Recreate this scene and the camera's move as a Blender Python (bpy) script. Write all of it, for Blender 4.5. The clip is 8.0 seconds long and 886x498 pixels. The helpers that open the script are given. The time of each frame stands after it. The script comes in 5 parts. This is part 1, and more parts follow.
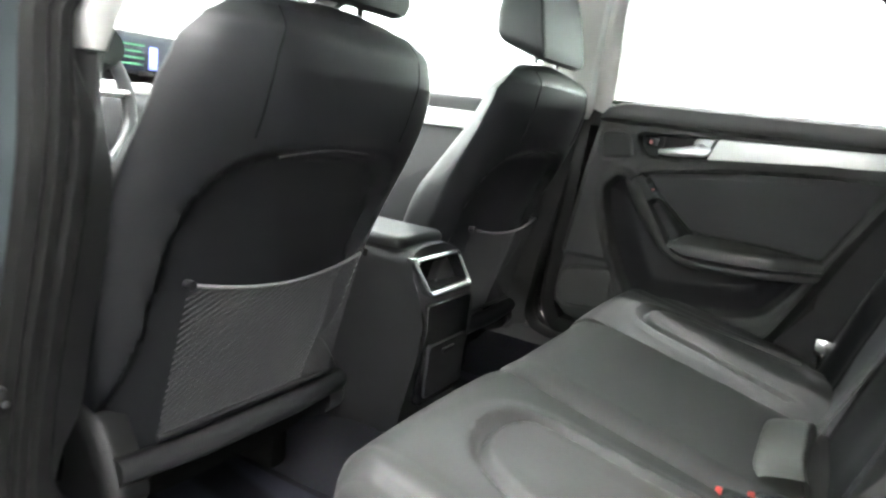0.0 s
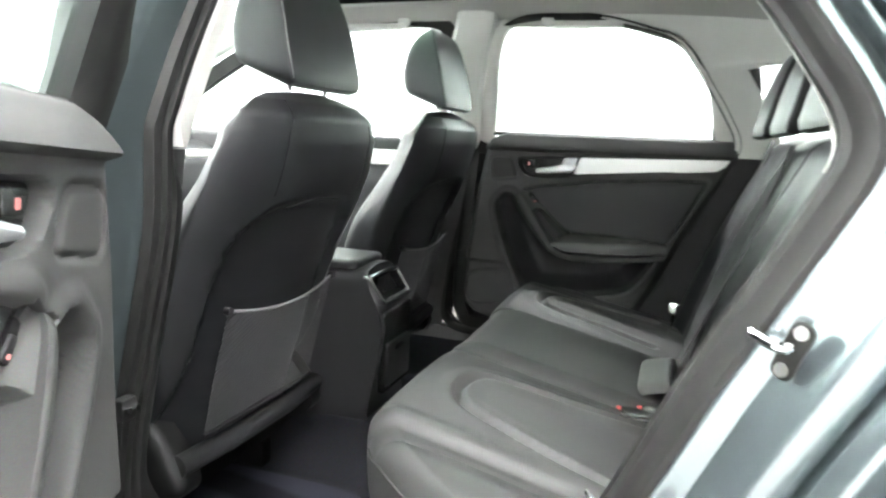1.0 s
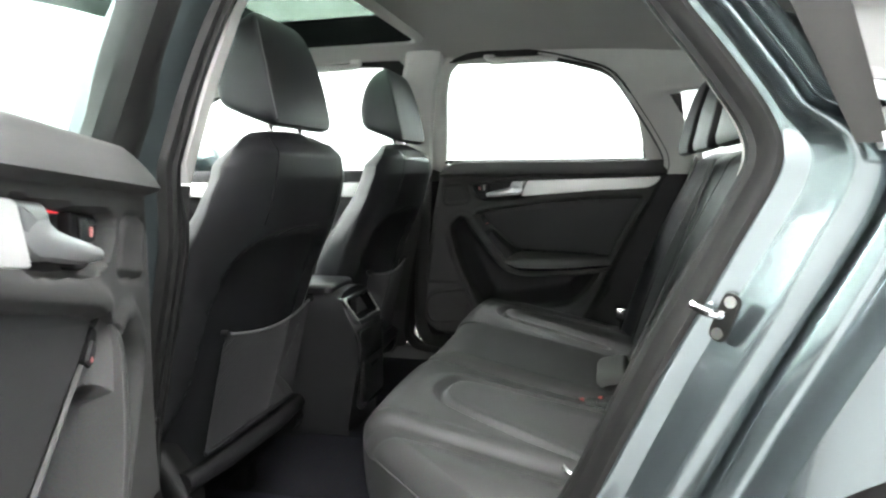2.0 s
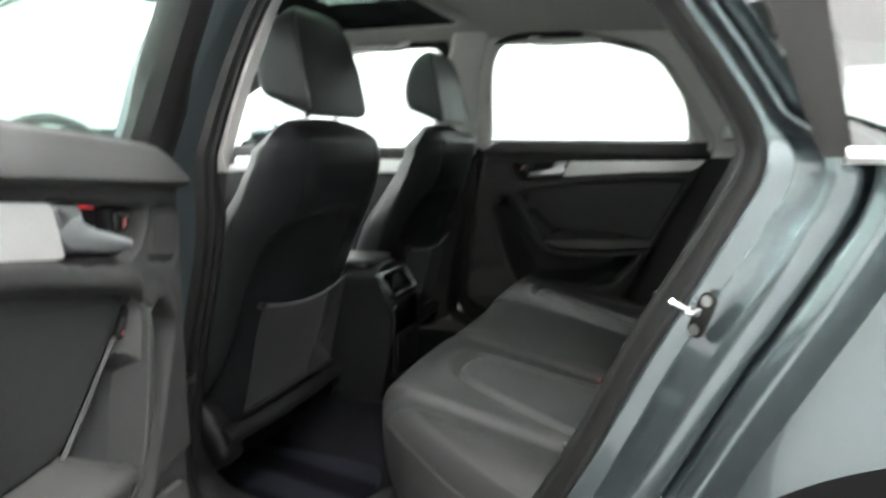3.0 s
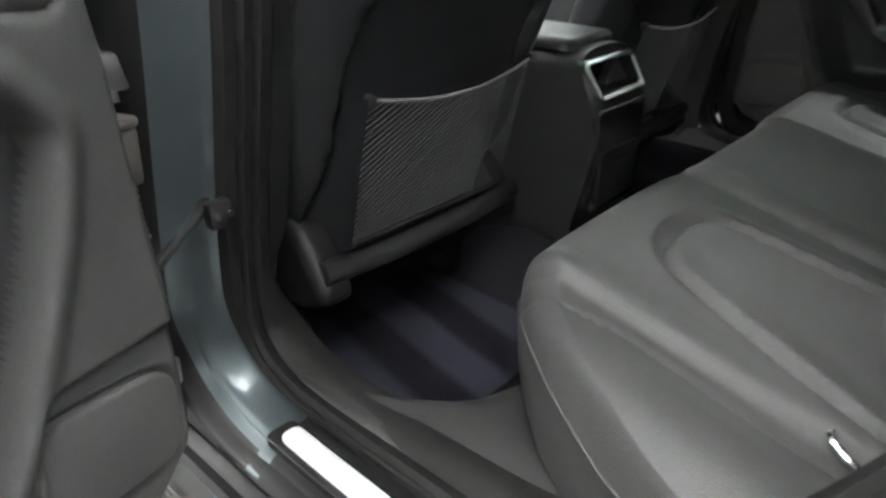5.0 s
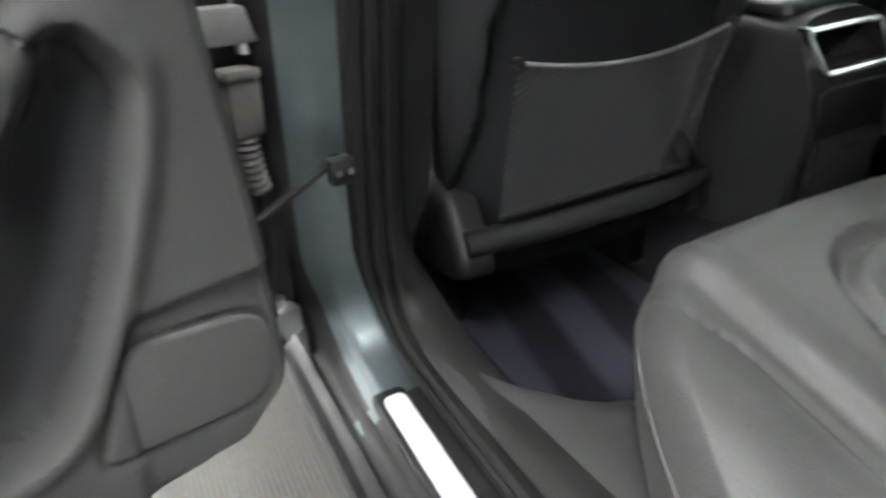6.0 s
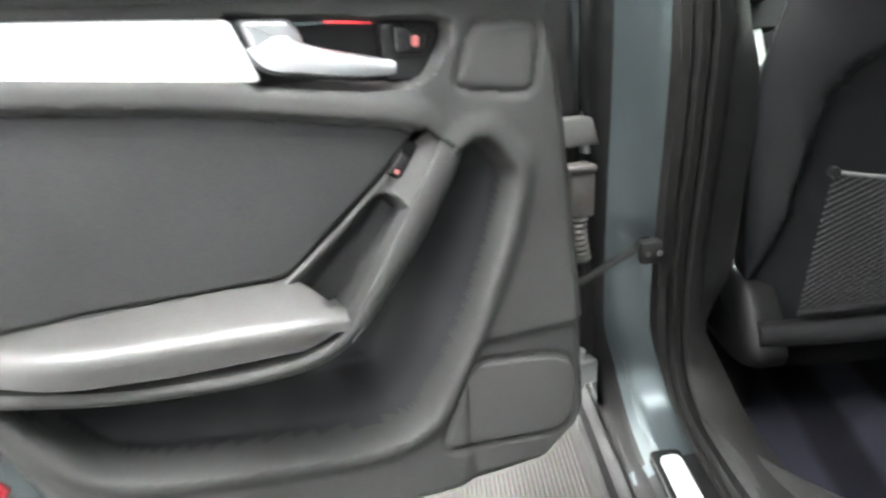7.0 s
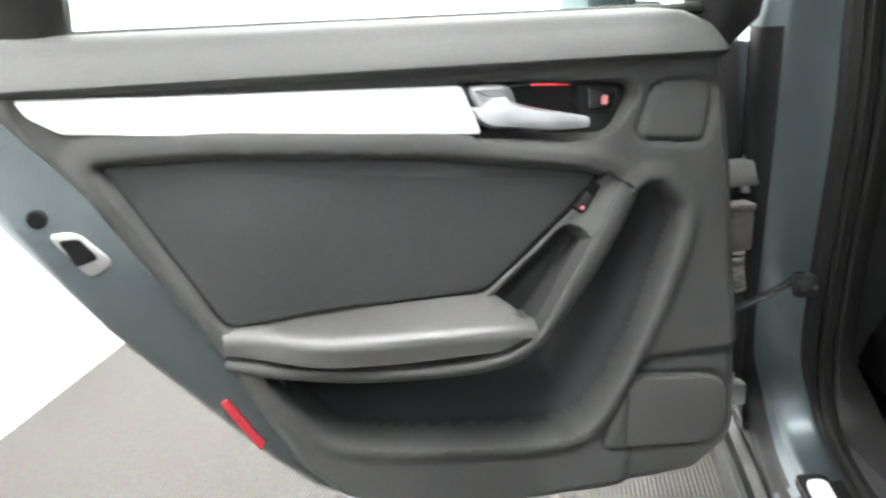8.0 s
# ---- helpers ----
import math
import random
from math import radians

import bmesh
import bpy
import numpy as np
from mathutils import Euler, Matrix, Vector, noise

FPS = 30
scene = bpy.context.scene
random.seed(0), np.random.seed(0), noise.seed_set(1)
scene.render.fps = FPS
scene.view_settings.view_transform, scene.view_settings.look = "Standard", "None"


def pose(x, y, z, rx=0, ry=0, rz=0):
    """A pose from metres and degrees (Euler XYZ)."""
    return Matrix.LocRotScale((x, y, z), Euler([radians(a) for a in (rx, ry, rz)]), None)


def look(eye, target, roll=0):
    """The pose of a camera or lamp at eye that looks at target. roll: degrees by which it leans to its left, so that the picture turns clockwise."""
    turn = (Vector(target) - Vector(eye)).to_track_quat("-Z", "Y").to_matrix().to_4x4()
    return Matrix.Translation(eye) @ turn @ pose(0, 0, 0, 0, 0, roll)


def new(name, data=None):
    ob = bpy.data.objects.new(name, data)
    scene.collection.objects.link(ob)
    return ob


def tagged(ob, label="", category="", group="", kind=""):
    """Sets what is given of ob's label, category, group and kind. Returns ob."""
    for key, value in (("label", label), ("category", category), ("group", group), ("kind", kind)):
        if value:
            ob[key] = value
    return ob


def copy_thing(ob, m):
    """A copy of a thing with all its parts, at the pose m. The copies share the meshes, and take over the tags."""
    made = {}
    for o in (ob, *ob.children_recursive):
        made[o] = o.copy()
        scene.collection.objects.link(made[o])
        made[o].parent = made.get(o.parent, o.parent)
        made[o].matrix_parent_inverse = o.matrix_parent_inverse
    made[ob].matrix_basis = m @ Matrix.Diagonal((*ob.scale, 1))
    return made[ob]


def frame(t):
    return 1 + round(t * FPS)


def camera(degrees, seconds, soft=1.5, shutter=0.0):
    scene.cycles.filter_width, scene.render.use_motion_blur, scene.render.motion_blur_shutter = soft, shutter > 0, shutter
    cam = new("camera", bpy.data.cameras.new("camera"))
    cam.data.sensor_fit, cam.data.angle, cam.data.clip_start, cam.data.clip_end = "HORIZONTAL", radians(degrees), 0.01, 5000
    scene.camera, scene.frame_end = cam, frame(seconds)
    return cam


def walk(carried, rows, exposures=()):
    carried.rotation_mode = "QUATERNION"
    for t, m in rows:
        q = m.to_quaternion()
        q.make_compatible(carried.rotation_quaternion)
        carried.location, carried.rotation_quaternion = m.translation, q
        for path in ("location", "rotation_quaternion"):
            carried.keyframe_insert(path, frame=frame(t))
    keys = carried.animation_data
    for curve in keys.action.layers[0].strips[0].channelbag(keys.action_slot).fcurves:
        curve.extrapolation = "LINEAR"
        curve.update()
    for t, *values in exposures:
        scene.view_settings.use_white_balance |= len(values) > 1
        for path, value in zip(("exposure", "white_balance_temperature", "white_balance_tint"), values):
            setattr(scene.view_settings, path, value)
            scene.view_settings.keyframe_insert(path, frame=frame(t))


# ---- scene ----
cam = camera(66.5, 8.0, soft=2.4, shutter=0.5)
PATH = [
    (0, (-0.684, 1.106, 0.956), (0.287, -0.595, 0.55), 6.9),
    (0.5, (-0.689, 1.31, 0.975), (0.135, -0.479, 0.628), 4.8),
    (1, (-0.689, 1.469, 0.997), (-0.056, -0.401, 0.678), 2.5),
    (1.5, (-0.681, 1.557, 0.995), (-0.174, -0.359, 0.729), 0.5),
    (1.7, (-0.668, 1.58, 0.984), (-0.196, -0.349, 0.748), -0.4),
    (2.8, (-0.748, 1.674, 1.011), (-0.197, -0.237, 0.801), -0.6),
    (3, (-0.777, 1.654, 1.025), (-0.115, -0.206, 0.709), 0.5),
    (3.5, (-0.789, 1.525, 1.025), (0.052, -0.232, 0.574), 1.3),
    (4, (-0.756, 1.367, 1.002), (0.203, -0.254, 0.328), 1.2),
    (4.2, (-0.722, 1.299, 0.988), (0.293, -0.257, 0.248), 1.0),
    (5.3, (-0.658, 1.052, 0.921), (0.634, -0.099, -0.082), -1.0),
    (5.5, (-0.67, 1.003, 0.91), (0.719, -0.007, -0.115), -2.2),
    (6, (-0.707, 0.992, 0.902), (0.884, 0.253, -0.059), -4.0),
    (6.5, (-0.755, 1.023, 0.924), (1.044, 0.768, 0.088), -6.7),
    (7, (-0.844, 1.055, 0.972), (1.026, 1.073, 0.261), -6.5),
    (7.5, (-0.927, 1.073, 1.007), (0.945, 1.308, 0.342), -6.8),
    (8, (-0.97, 1.113, 1.032), (0.892, 1.483, 0.403), -7.1),
]
EXPOSURE = [(0, 1.68), (0.5, 1.75), (1.0, 1.6), (1.5, 1.2), (1.7, 1.02), (2.8, 0.05), (3.5, 0.05), (4.2, 0.45), (5.3, 0.75), (6.0, 1.0), (6.5, 1.32), (7.0, 1.48), (7.5, 1.18), (8.0, 0.92)]
walk(cam, [(t, look(eye, target, roll)) for t, eye, target, roll in PATH], EXPOSURE)

# ---- world, light ----
world = bpy.data.worlds.new("world")
scene.world = world
world.use_nodes = True
world.node_tree.nodes["Background"].inputs[0].default_value = (0.9, 0.95, 1.0, 1)
world.node_tree.nodes["Background"].inputs[1].default_value = 0.3


# ---- materials ----
def material(name, colour, rough=0.5, metal=0.0, grain=0.0, grain_size=400, bump=0.0, stain=0.15, stain_size=6, coat=0.0, spec=0.5):
    """A surface with grain, slow stains, roughness variation and fine relief."""
    m = bpy.data.materials.new(name)
    m.use_nodes = True
    n, l = m.node_tree.nodes, m.node_tree.links
    b = n["Principled BSDF"]
    b.inputs["Metallic"].default_value = metal
    b.inputs["Coat Weight"].default_value = coat
    b.inputs["Specular IOR Level"].default_value = spec
    co = n.new("ShaderNodeTexCoord")
    fine = n.new("ShaderNodeTexNoise")
    fine.inputs["Scale"].default_value = grain_size
    fine.inputs["Detail"].default_value = 3
    slow = n.new("ShaderNodeTexNoise")
    slow.inputs["Scale"].default_value = stain_size
    slow.inputs["Detail"].default_value = 5
    for t in (fine, slow):
        l.new(co.outputs["Object"], t.inputs["Vector"])
    mixa = n.new("ShaderNodeMix")
    mixa.data_type = "RGBA"
    c = Vector(colour)
    mixa.inputs["A"].default_value = (*(c * (1 - stain)), 1)
    mixa.inputs["B"].default_value = (*(c * (1 + stain)), 1)
    l.new(slow.outputs["Fac"], mixa.inputs["Factor"])
    mixb = n.new("ShaderNodeMix")
    mixb.data_type, mixb.blend_type = "RGBA", "OVERLAY"
    mixb.inputs["Factor"].default_value = grain
    l.new(mixa.outputs["Result"], mixb.inputs["A"])
    l.new(fine.outputs["Color"], mixb.inputs["B"])
    l.new(mixb.outputs["Result"], b.inputs["Base Color"])
    ramp = n.new("ShaderNodeMapRange")
    ramp.inputs["To Min"].default_value, ramp.inputs["To Max"].default_value = max(0.02, rough - 0.06), min(1, rough + 0.06)
    l.new(slow.outputs["Fac"], ramp.inputs["Value"])
    l.new(ramp.outputs["Result"], b.inputs["Roughness"])
    if bump:
        k = n.new("ShaderNodeBump")
        k.inputs["Strength"].default_value, k.inputs["Distance"].default_value = bump, 0.001
        l.new(fine.outputs["Fac"], k.inputs["Height"])
        l.new(k.outputs["Normal"], b.inputs["Normal"])
    return m


def glass(name, colour, bend=5, least=0.03, most=0.5):
    """Thin tinted pane: mostly clear, with a mirror sheen."""
    m = bpy.data.materials.new(name)
    m.use_nodes = True
    n, l = m.node_tree.nodes, m.node_tree.links
    n.remove(n["Principled BSDF"])
    clear, shine, mix, f = n.new("ShaderNodeBsdfTransparent"), n.new("ShaderNodeBsdfGlossy"), n.new("ShaderNodeMixShader"), n.new("ShaderNodeLayerWeight")
    clear.inputs[0].default_value = (*colour, 1)
    shine.inputs["Roughness"].default_value = 0.02
    power, scale = n.new("ShaderNodeMath"), n.new("ShaderNodeMapRange")
    power.operation, power.inputs[1].default_value = "POWER", bend
    scale.inputs["To Min"].default_value, scale.inputs["To Max"].default_value = least, most
    l.new(f.outputs["Facing"], power.inputs[0])
    l.new(power.outputs[0], scale.inputs["Value"])
    l.new(scale.outputs["Result"], mix.inputs[0])
    l.new(clear.outputs[0], mix.inputs[1])
    l.new(shine.outputs[0], mix.inputs[2])
    l.new(mix.outputs[0], n["Material Output"].inputs["Surface"])
    return m


def glow(name, colour, strength):
    m = bpy.data.materials.new(name)
    m.use_nodes = True
    b = m.node_tree.nodes["Principled BSDF"]
    b.inputs["Base Color"].default_value = (*colour, 1)
    b.inputs["Emission Color"].default_value = (*colour, 1)
    b.inputs["Emission Strength"].default_value = strength
    return m


def car_paint(name, colour, coat=1.0, rough=0.22):
    """Metallic base coat under clear lacquer, with slight unevenness and light dust."""
    m = bpy.data.materials.new(name)
    m.use_nodes = True
    n, l = m.node_tree.nodes, m.node_tree.links
    b = n["Principled BSDF"]
    b.inputs["Base Color"].default_value = (*colour, 1)
    b.inputs["Metallic"].default_value = 0.78
    b.inputs["Coat Weight"].default_value = coat
    b.inputs["Coat Roughness"].default_value = 0.06
    co, dust, reach = n.new("ShaderNodeTexCoord"), n.new("ShaderNodeTexNoise"), n.new("ShaderNodeMapRange")
    dust.inputs["Scale"].default_value, dust.inputs["Detail"].default_value = 7, 6
    reach.inputs["To Min"].default_value, reach.inputs["To Max"].default_value = rough - 0.01, rough + 0.04
    slow, tint = n.new("ShaderNodeTexNoise"), n.new("ShaderNodeMix")
    slow.inputs["Scale"].default_value = 3
    tint.data_type = "RGBA"
    tint.inputs["A"].default_value = (*(Vector(colour) * 0.95), 1)
    tint.inputs["B"].default_value = (*(Vector(colour) * 1.05), 1)
    l.new(co.outputs["Object"], dust.inputs["Vector"])
    l.new(co.outputs["Object"], slow.inputs["Vector"])
    l.new(slow.outputs["Fac"], tint.inputs["Factor"])
    l.new(tint.outputs["Result"], b.inputs["Base Color"])
    l.new(dust.outputs["Fac"], reach.inputs["Value"])
    l.new(reach.outputs["Result"], b.inputs["Roughness"])
    return m


def striped(name, colour, pale, scale, turn):
    """Carpet with brushed bands in its nap."""
    m = material(name, colour, 0.95, grain=0.9, grain_size=260, bump=1.0, stain=0.25, stain_size=6, spec=0.08)
    n, l = m.node_tree.nodes, m.node_tree.links
    b = n["Principled BSDF"]
    co, spin, wave, ramp, mix = n.new("ShaderNodeTexCoord"), n.new("ShaderNodeMapping"), n.new("ShaderNodeTexWave"), n.new("ShaderNodeValToRGB"), n.new("ShaderNodeMix")
    spin.inputs["Rotation"].default_value = (0, 0, radians(turn))
    wave.inputs["Scale"].default_value, wave.inputs["Distortion"].default_value, wave.inputs["Detail"].default_value = scale, 0.8, 2
    ramp.color_ramp.elements[0].position, ramp.color_ramp.elements[1].position = 0.32, 0.68
    mix.data_type = "RGBA"
    mix.inputs["B"].default_value = (*pale, 1)
    old = b.inputs["Base Color"].links[0].from_socket
    l.new(co.outputs["Object"], spin.inputs["Vector"])
    l.new(spin.outputs["Vector"], wave.inputs["Vector"])
    l.new(wave.outputs["Fac"], ramp.inputs["Fac"])
    l.new(ramp.outputs["Color"], mix.inputs["Factor"])
    l.new(old, mix.inputs["A"])
    l.new(mix.outputs["Result"], b.inputs["Base Color"])
    return m


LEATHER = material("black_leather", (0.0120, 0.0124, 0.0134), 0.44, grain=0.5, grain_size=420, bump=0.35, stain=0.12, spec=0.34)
# rear cushion leather, a paler tone than the backrest's
LEATHER_PALE = material("black_leather_pale", (0.0325, 0.0325, 0.0318), 0.50, grain=0.5, grain_size=420, bump=0.35, stain=0.18, spec=0.2)
# seat leather darkened almost to black, so the front cushion reads as shaded
LEATHER_MATT = material("darkened_black_leather", (0.004, 0.004, 0.0042), 0.75, grain=0.5, grain_size=500, bump=0.4, spec=0.15)
PLASTIC = material("dark_plastic", (0.0115, 0.0116, 0.0122), 0.55, spec=0.25, grain=0.6, grain_size=600, bump=0.3)
DOOR_PLASTIC = material("charcoal_door_plastic", (0.040, 0.0403, 0.0393), 0.62, spec=0.2, grain=0.6, grain_size=700, bump=0.35)
DOOR_INSERT = material("charcoal_door_leatherette", (0.027, 0.0273, 0.0276), 0.55, spec=0.22, grain=0.6, grain_size=500, bump=0.4)
GRILLE = material("speaker_grille_cloth", (0.034, 0.034, 0.0328), 0.75, grain=0.9, grain_size=900, bump=0.7)
POCKET = material("shaded_pocket_plastic", (0.0165, 0.0168, 0.0182), 0.55, spec=0.3, grain=0.6, grain_size=700, bump=0.35)
SILL = material("dark_sill_plastic", (0.026, 0.0262, 0.0256), 0.55, spec=0.35, grain=0.6, grain_size=600, bump=0.35)
SILLBLACK = material("black_cover_and_recess_shade", (0.006, 0.006, 0.006), 0.5, spec=0.25, grain=0.4, grain_size=300, bump=0.2)
CARPET = material("dark_carpet", (0.012, 0.012, 0.0145), 0.95, grain=0.9, grain_size=250, bump=1.0, stain=0.4, stain_size=9, spec=0.08)
MAT = striped("blue_black_mat", (0.006, 0.006, 0.0085), (0.021, 0.0215, 0.029), 2.0, 100)
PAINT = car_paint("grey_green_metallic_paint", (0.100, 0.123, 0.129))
# darker copy of PAINT: the shut face's shade is put into its colour
PAINT_SHADED = car_paint("shaded_grey_green_shut_paint", (0.080, 0.098, 0.103), 0.25, 0.42)
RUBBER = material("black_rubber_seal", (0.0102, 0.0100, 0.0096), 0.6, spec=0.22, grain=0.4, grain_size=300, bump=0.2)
HEADLINER = material("grey_headliner_fabric", (0.45, 0.445, 0.415), 0.95, grain=0.4, grain_size=700, bump=0.6, stain=0.05)
TRIM_LIGHT = material("pale_grey_pillar_trim", (0.60, 0.595, 0.565), 0.7, grain=0.3, grain_size=700, bump=0.3)
SATIN = material("satin_silver_plastic", (0.42, 0.43, 0.44), 0.35, metal=0.8, grain=0.1, stain=0.05)
ARMREST = material("charcoal_armrest_leatherette", (0.037, 0.0367, 0.0352), 0.42, grain=0.6, grain_size=500, bump=0.35)
ALU = material("brushed_aluminium", (0.82, 0.82, 0.81), 0.42, metal=0.45, grain=0.2, grain_size=300, stain=0.04)
CHROME = material("bright_chrome", (0.8, 0.8, 0.8), 0.12, metal=1.0, stain=0.03)
STEEL = material("bare_steel", (0.42, 0.42, 0.41), 0.35, metal=0.9, grain=0.3, stain=0.2, stain_size=30)
BLACK = material("gloss_black_plastic", (0.012, 0.012, 0.012), 0.25, stain=0.05)
GREYTRIM = material("satin_grey_window_trim", (0.014, 0.0138, 0.013), 0.55, metal=0.0, spec=0.06, grain=0.2, stain=0.08)
DARKRED = material("dark_red_reflection", (0.22, 0.012, 0.018), 0.3, stain=0.1)
RED = material("red_plastic", (0.55, 0.05, 0.035), 0.4, stain=0.1)
REDGLOW = glow("red_button_light", (0.75, 0.05, 0.06), 0.8)
REDDIM = material("pale_red_symbol", (0.5, 0.16, 0.15), 0.4, stain=0.05)
WEBBING = material("grey_black_belt_webbing", (0.055, 0.055, 0.054), 0.7, grain=0.8, grain_size=900, bump=0.5)
# grey in place of black leather: the pad's catch of light is in the colour
PADGREY = material("lit_grey_leather", (0.062, 0.061, 0.058), 0.42, grain=0.5, grain_size=420, bump=0.3, stain=0.12)
GREYWEB = material("grey_buckle_housing", (0.16, 0.16, 0.155), 0.5, grain=0.3, stain=0.06)
THREAD = material("pale_grey_thread", (0.13, 0.13, 0.13), 0.7, grain=0.5, grain_size=900, spec=0.2)
NETTING = material("grey_elastic_netting", (0.038, 0.038, 0.039), 0.7, grain=0.5, grain_size=900, spec=0.12)
SMOKED = glass("smoked_roof_glass", (0.30, 0.36, 0.325))
GLASS = glass("green_tinted_glass", (0.88, 0.95, 0.925))
QUARTER = glass("reflecting_quarter_glass", (0.85, 0.95, 0.91), 2.5, 0.20, 0.85)
CLEAR = glass("clear_glass", (0.9, 0.96, 0.94))
WALL = material("white_wall_paint", (0.86, 0.86, 0.85), 0.8, grain=0.1, grain_size=200, bump=0.1, stain=0.02)
FLOOR = material("grey_ribbed_rubber_floor", (0.034, 0.0325, 0.030), 0.75, spec=0.15, grain=0.5, grain_size=90, bump=0.5, stain=0.15, stain_size=2)
BACKWALL = material("unseen_grey_wall", (0.24, 0.245, 0.25), 0.6, grain=0.2, grain_size=60, bump=0.2, stain=0.1, stain_size=1)


def ribbed(m, scale, depth):
    """Adds fine parallel ribs to a material's relief."""
    n, l = m.node_tree.nodes, m.node_tree.links
    b = n["Principled BSDF"]
    co, wave, k = n.new("ShaderNodeTexCoord"), n.new("ShaderNodeTexWave"), n.new("ShaderNodeBump")
    wave.bands_direction = "Y"
    wave.inputs["Scale"].default_value = scale
    k.inputs["Strength"].default_value, k.inputs["Distance"].default_value = 0.6, depth
    old = b.inputs["Normal"].links[0].from_socket
    l.new(co.outputs["Object"], wave.inputs["Vector"])
    l.new(wave.outputs["Fac"], k.inputs["Height"])
    l.new(old, k.inputs["Normal"])
    l.new(k.outputs["Normal"], b.inputs["Normal"])


ribbed(FLOOR, 32, 0.002)
SCREEN = material("dark_screen", (0.01, 0.012, 0.02), 0.15, stain=0.05)
GREENGLOW = glow("green_display_text", (0.04, 0.22, 0.07), 0.15)
BLUEGLOW = glow("blue_display_panel", (0.12, 0.16, 0.6), 0.35)
DARK = material("dark_underbody", (0.005, 0.005, 0.005), 0.9, spec=0.1)
WIRE = material("brown_grey_wiring_sleeve", (0.050, 0.047, 0.042), 0.6, grain=0.5, grain_size=200, bump=0.5)


# ---- mesh helpers ----
def finish(ob, bm, mat, smooth=True):
    bm.to_mesh(ob.data)
    bm.free()
    ob.data.materials.append(mat)
    if smooth:
        for p in ob.data.polygons:
            p.use_smooth = len(p.vertices) < 9
        ob.data.set_sharp_from_angle(angle=radians(42))
    return ob


def thing(name, label, category, at=(0, 0, 0), group="", kind=""):
    ob = new(name)
    ob.empty_display_size = 0.05
    ob.location = at
    return tagged(ob, label, category, group, kind)


def part(name, bm, mat, parent, label="", smooth=True):
    ob = finish(new(name, bpy.data.meshes.new(name)), bm, mat, smooth)
    ob.parent = parent
    if label:
        tagged(ob, label)
    return ob


def solo(name, bm, mat, label, category, kind="", group="", smooth=True):
    ob = finish(new(name, bpy.data.meshes.new(name)), bm, mat, smooth)
    return tagged(ob, label, category, group, kind)


def curve(pts, n, closed=False):
    """A smooth Catmull-Rom line through pts, in n steps a piece."""
    p = [Vector(q) for q in pts]
    k, out = len(p), []
    for i in range(k if closed else k - 1):
        a, b, c, e = (p[(i + j) % k] if closed else p[min(max(i + j, 0), k - 1)] for j in (-1, 0, 1, 2))
        for s in range(n):
            t = s / n
            out.append(0.5 * (2 * b + (c - a) * t + (2 * a - 5 * b + 4 * c - e) * t * t + (3 * b - a - 3 * c + e) * t ** 3))
    return out if closed else out + [p[-1]]


def rounded(pts, r, n=5):
    """A polygon with its corners rounded by about r."""
    p = [Vector(q) for q in pts]
    out = []
    for i, b in enumerate(p):
        a, c = p[i - 1], p[(i + 1) % len(p)]
        ra, rc = min(r, (a - b).length * 0.45), min(r, (c - b).length * 0.45)
        s, e = b + (a - b).normalized() * ra, b + (c - b).normalized() * rc
        for j in range(n + 1):
            t = j / n
            out.append(s * (1 - t) ** 2 + b * 2 * t * (1 - t) + e * t * t)
    return out


def grow(pts, d):
    """A closed outline moved outwards by d."""
    area = sum(a.x * b.y - b.x * a.y for a, b in zip(pts, pts[1:] + pts[:1]))
    sign, out = (1 if area > 0 else -1), []
    for i, b in enumerate(pts):
        e = pts[(i + 1) % len(pts)] - pts[i - 1]
        if e.length < 1e-9:
            e = Vector((1, 0))
        out.append(b + Vector((e.y, -e.x)).normalized() * d * sign)
    return out


def ring_mesh(rings, close=True, caps=(False, False), bm=None):
    """Bands of faces between rings of points of equal count."""
    bm = bm or bmesh.new()
    vs = [[bm.verts.new(p) for p in r] for r in rings]
    m = len(vs[0])
    for a, b in zip(vs, vs[1:]):
        for i in range(m if close else m - 1):
            j = (i + 1) % m
            bm.faces.new((a[i], a[j], b[j], b[i]))
    if caps[0]:
        bm.faces.new(vs[0][::-1])
    if caps[1]:
        bm.faces.new(vs[-1])
    bmesh.ops.recalc_face_normals(bm, faces=bm.faces)
    return bm


def plate(outline, to, w0, w1, bevel=0.003, steps=3, bm=None):
    """A slab with a rounded front edge; to(a, b, w) maps the plan to space; w may be a function of (a, b)."""
    pts = [Vector(p) for p in outline]
    high = w1 if callable(w1) else (lambda a, b: w1)
    low = w0 if callable(w0) else (lambda a, b: w0)
    rings = [[to(p.x, p.y, low(p.x, p.y)) for p in pts]]
    for s in range(steps + 1):
        a = s / steps * math.pi / 2
        q = grow(pts, -bevel * (1 - math.cos(a)))
        rings.append([to(p.x, p.y, high(p.x, p.y) - bevel * (1 - math.sin(a))) for p in q])
    return ring_mesh(rings, True, (True, True), bm)


def tube(path, r, n=10, bm=None, caps=True, flat=1.0):
    """A round bar along a path; r may be one radius or one for each point."""
    p = [Vector(q) for q in path]
    rings, up = [], Vector((0.13, 0.31, 0.94))
    for i, c in enumerate(p):
        t = (p[min(i + 1, len(p) - 1)] - p[max(i - 1, 0)]).normalized()
        a = t.cross(up).normalized()
        b = t.cross(a)
        k = r[i] if isinstance(r, (list, tuple)) else r
        rings.append([c + (a * math.cos(s) + b * flat * math.sin(s)) * k for s in (2 * math.pi * j / n for j in range(n))])
    return ring_mesh(rings, True, (caps, caps), bm)


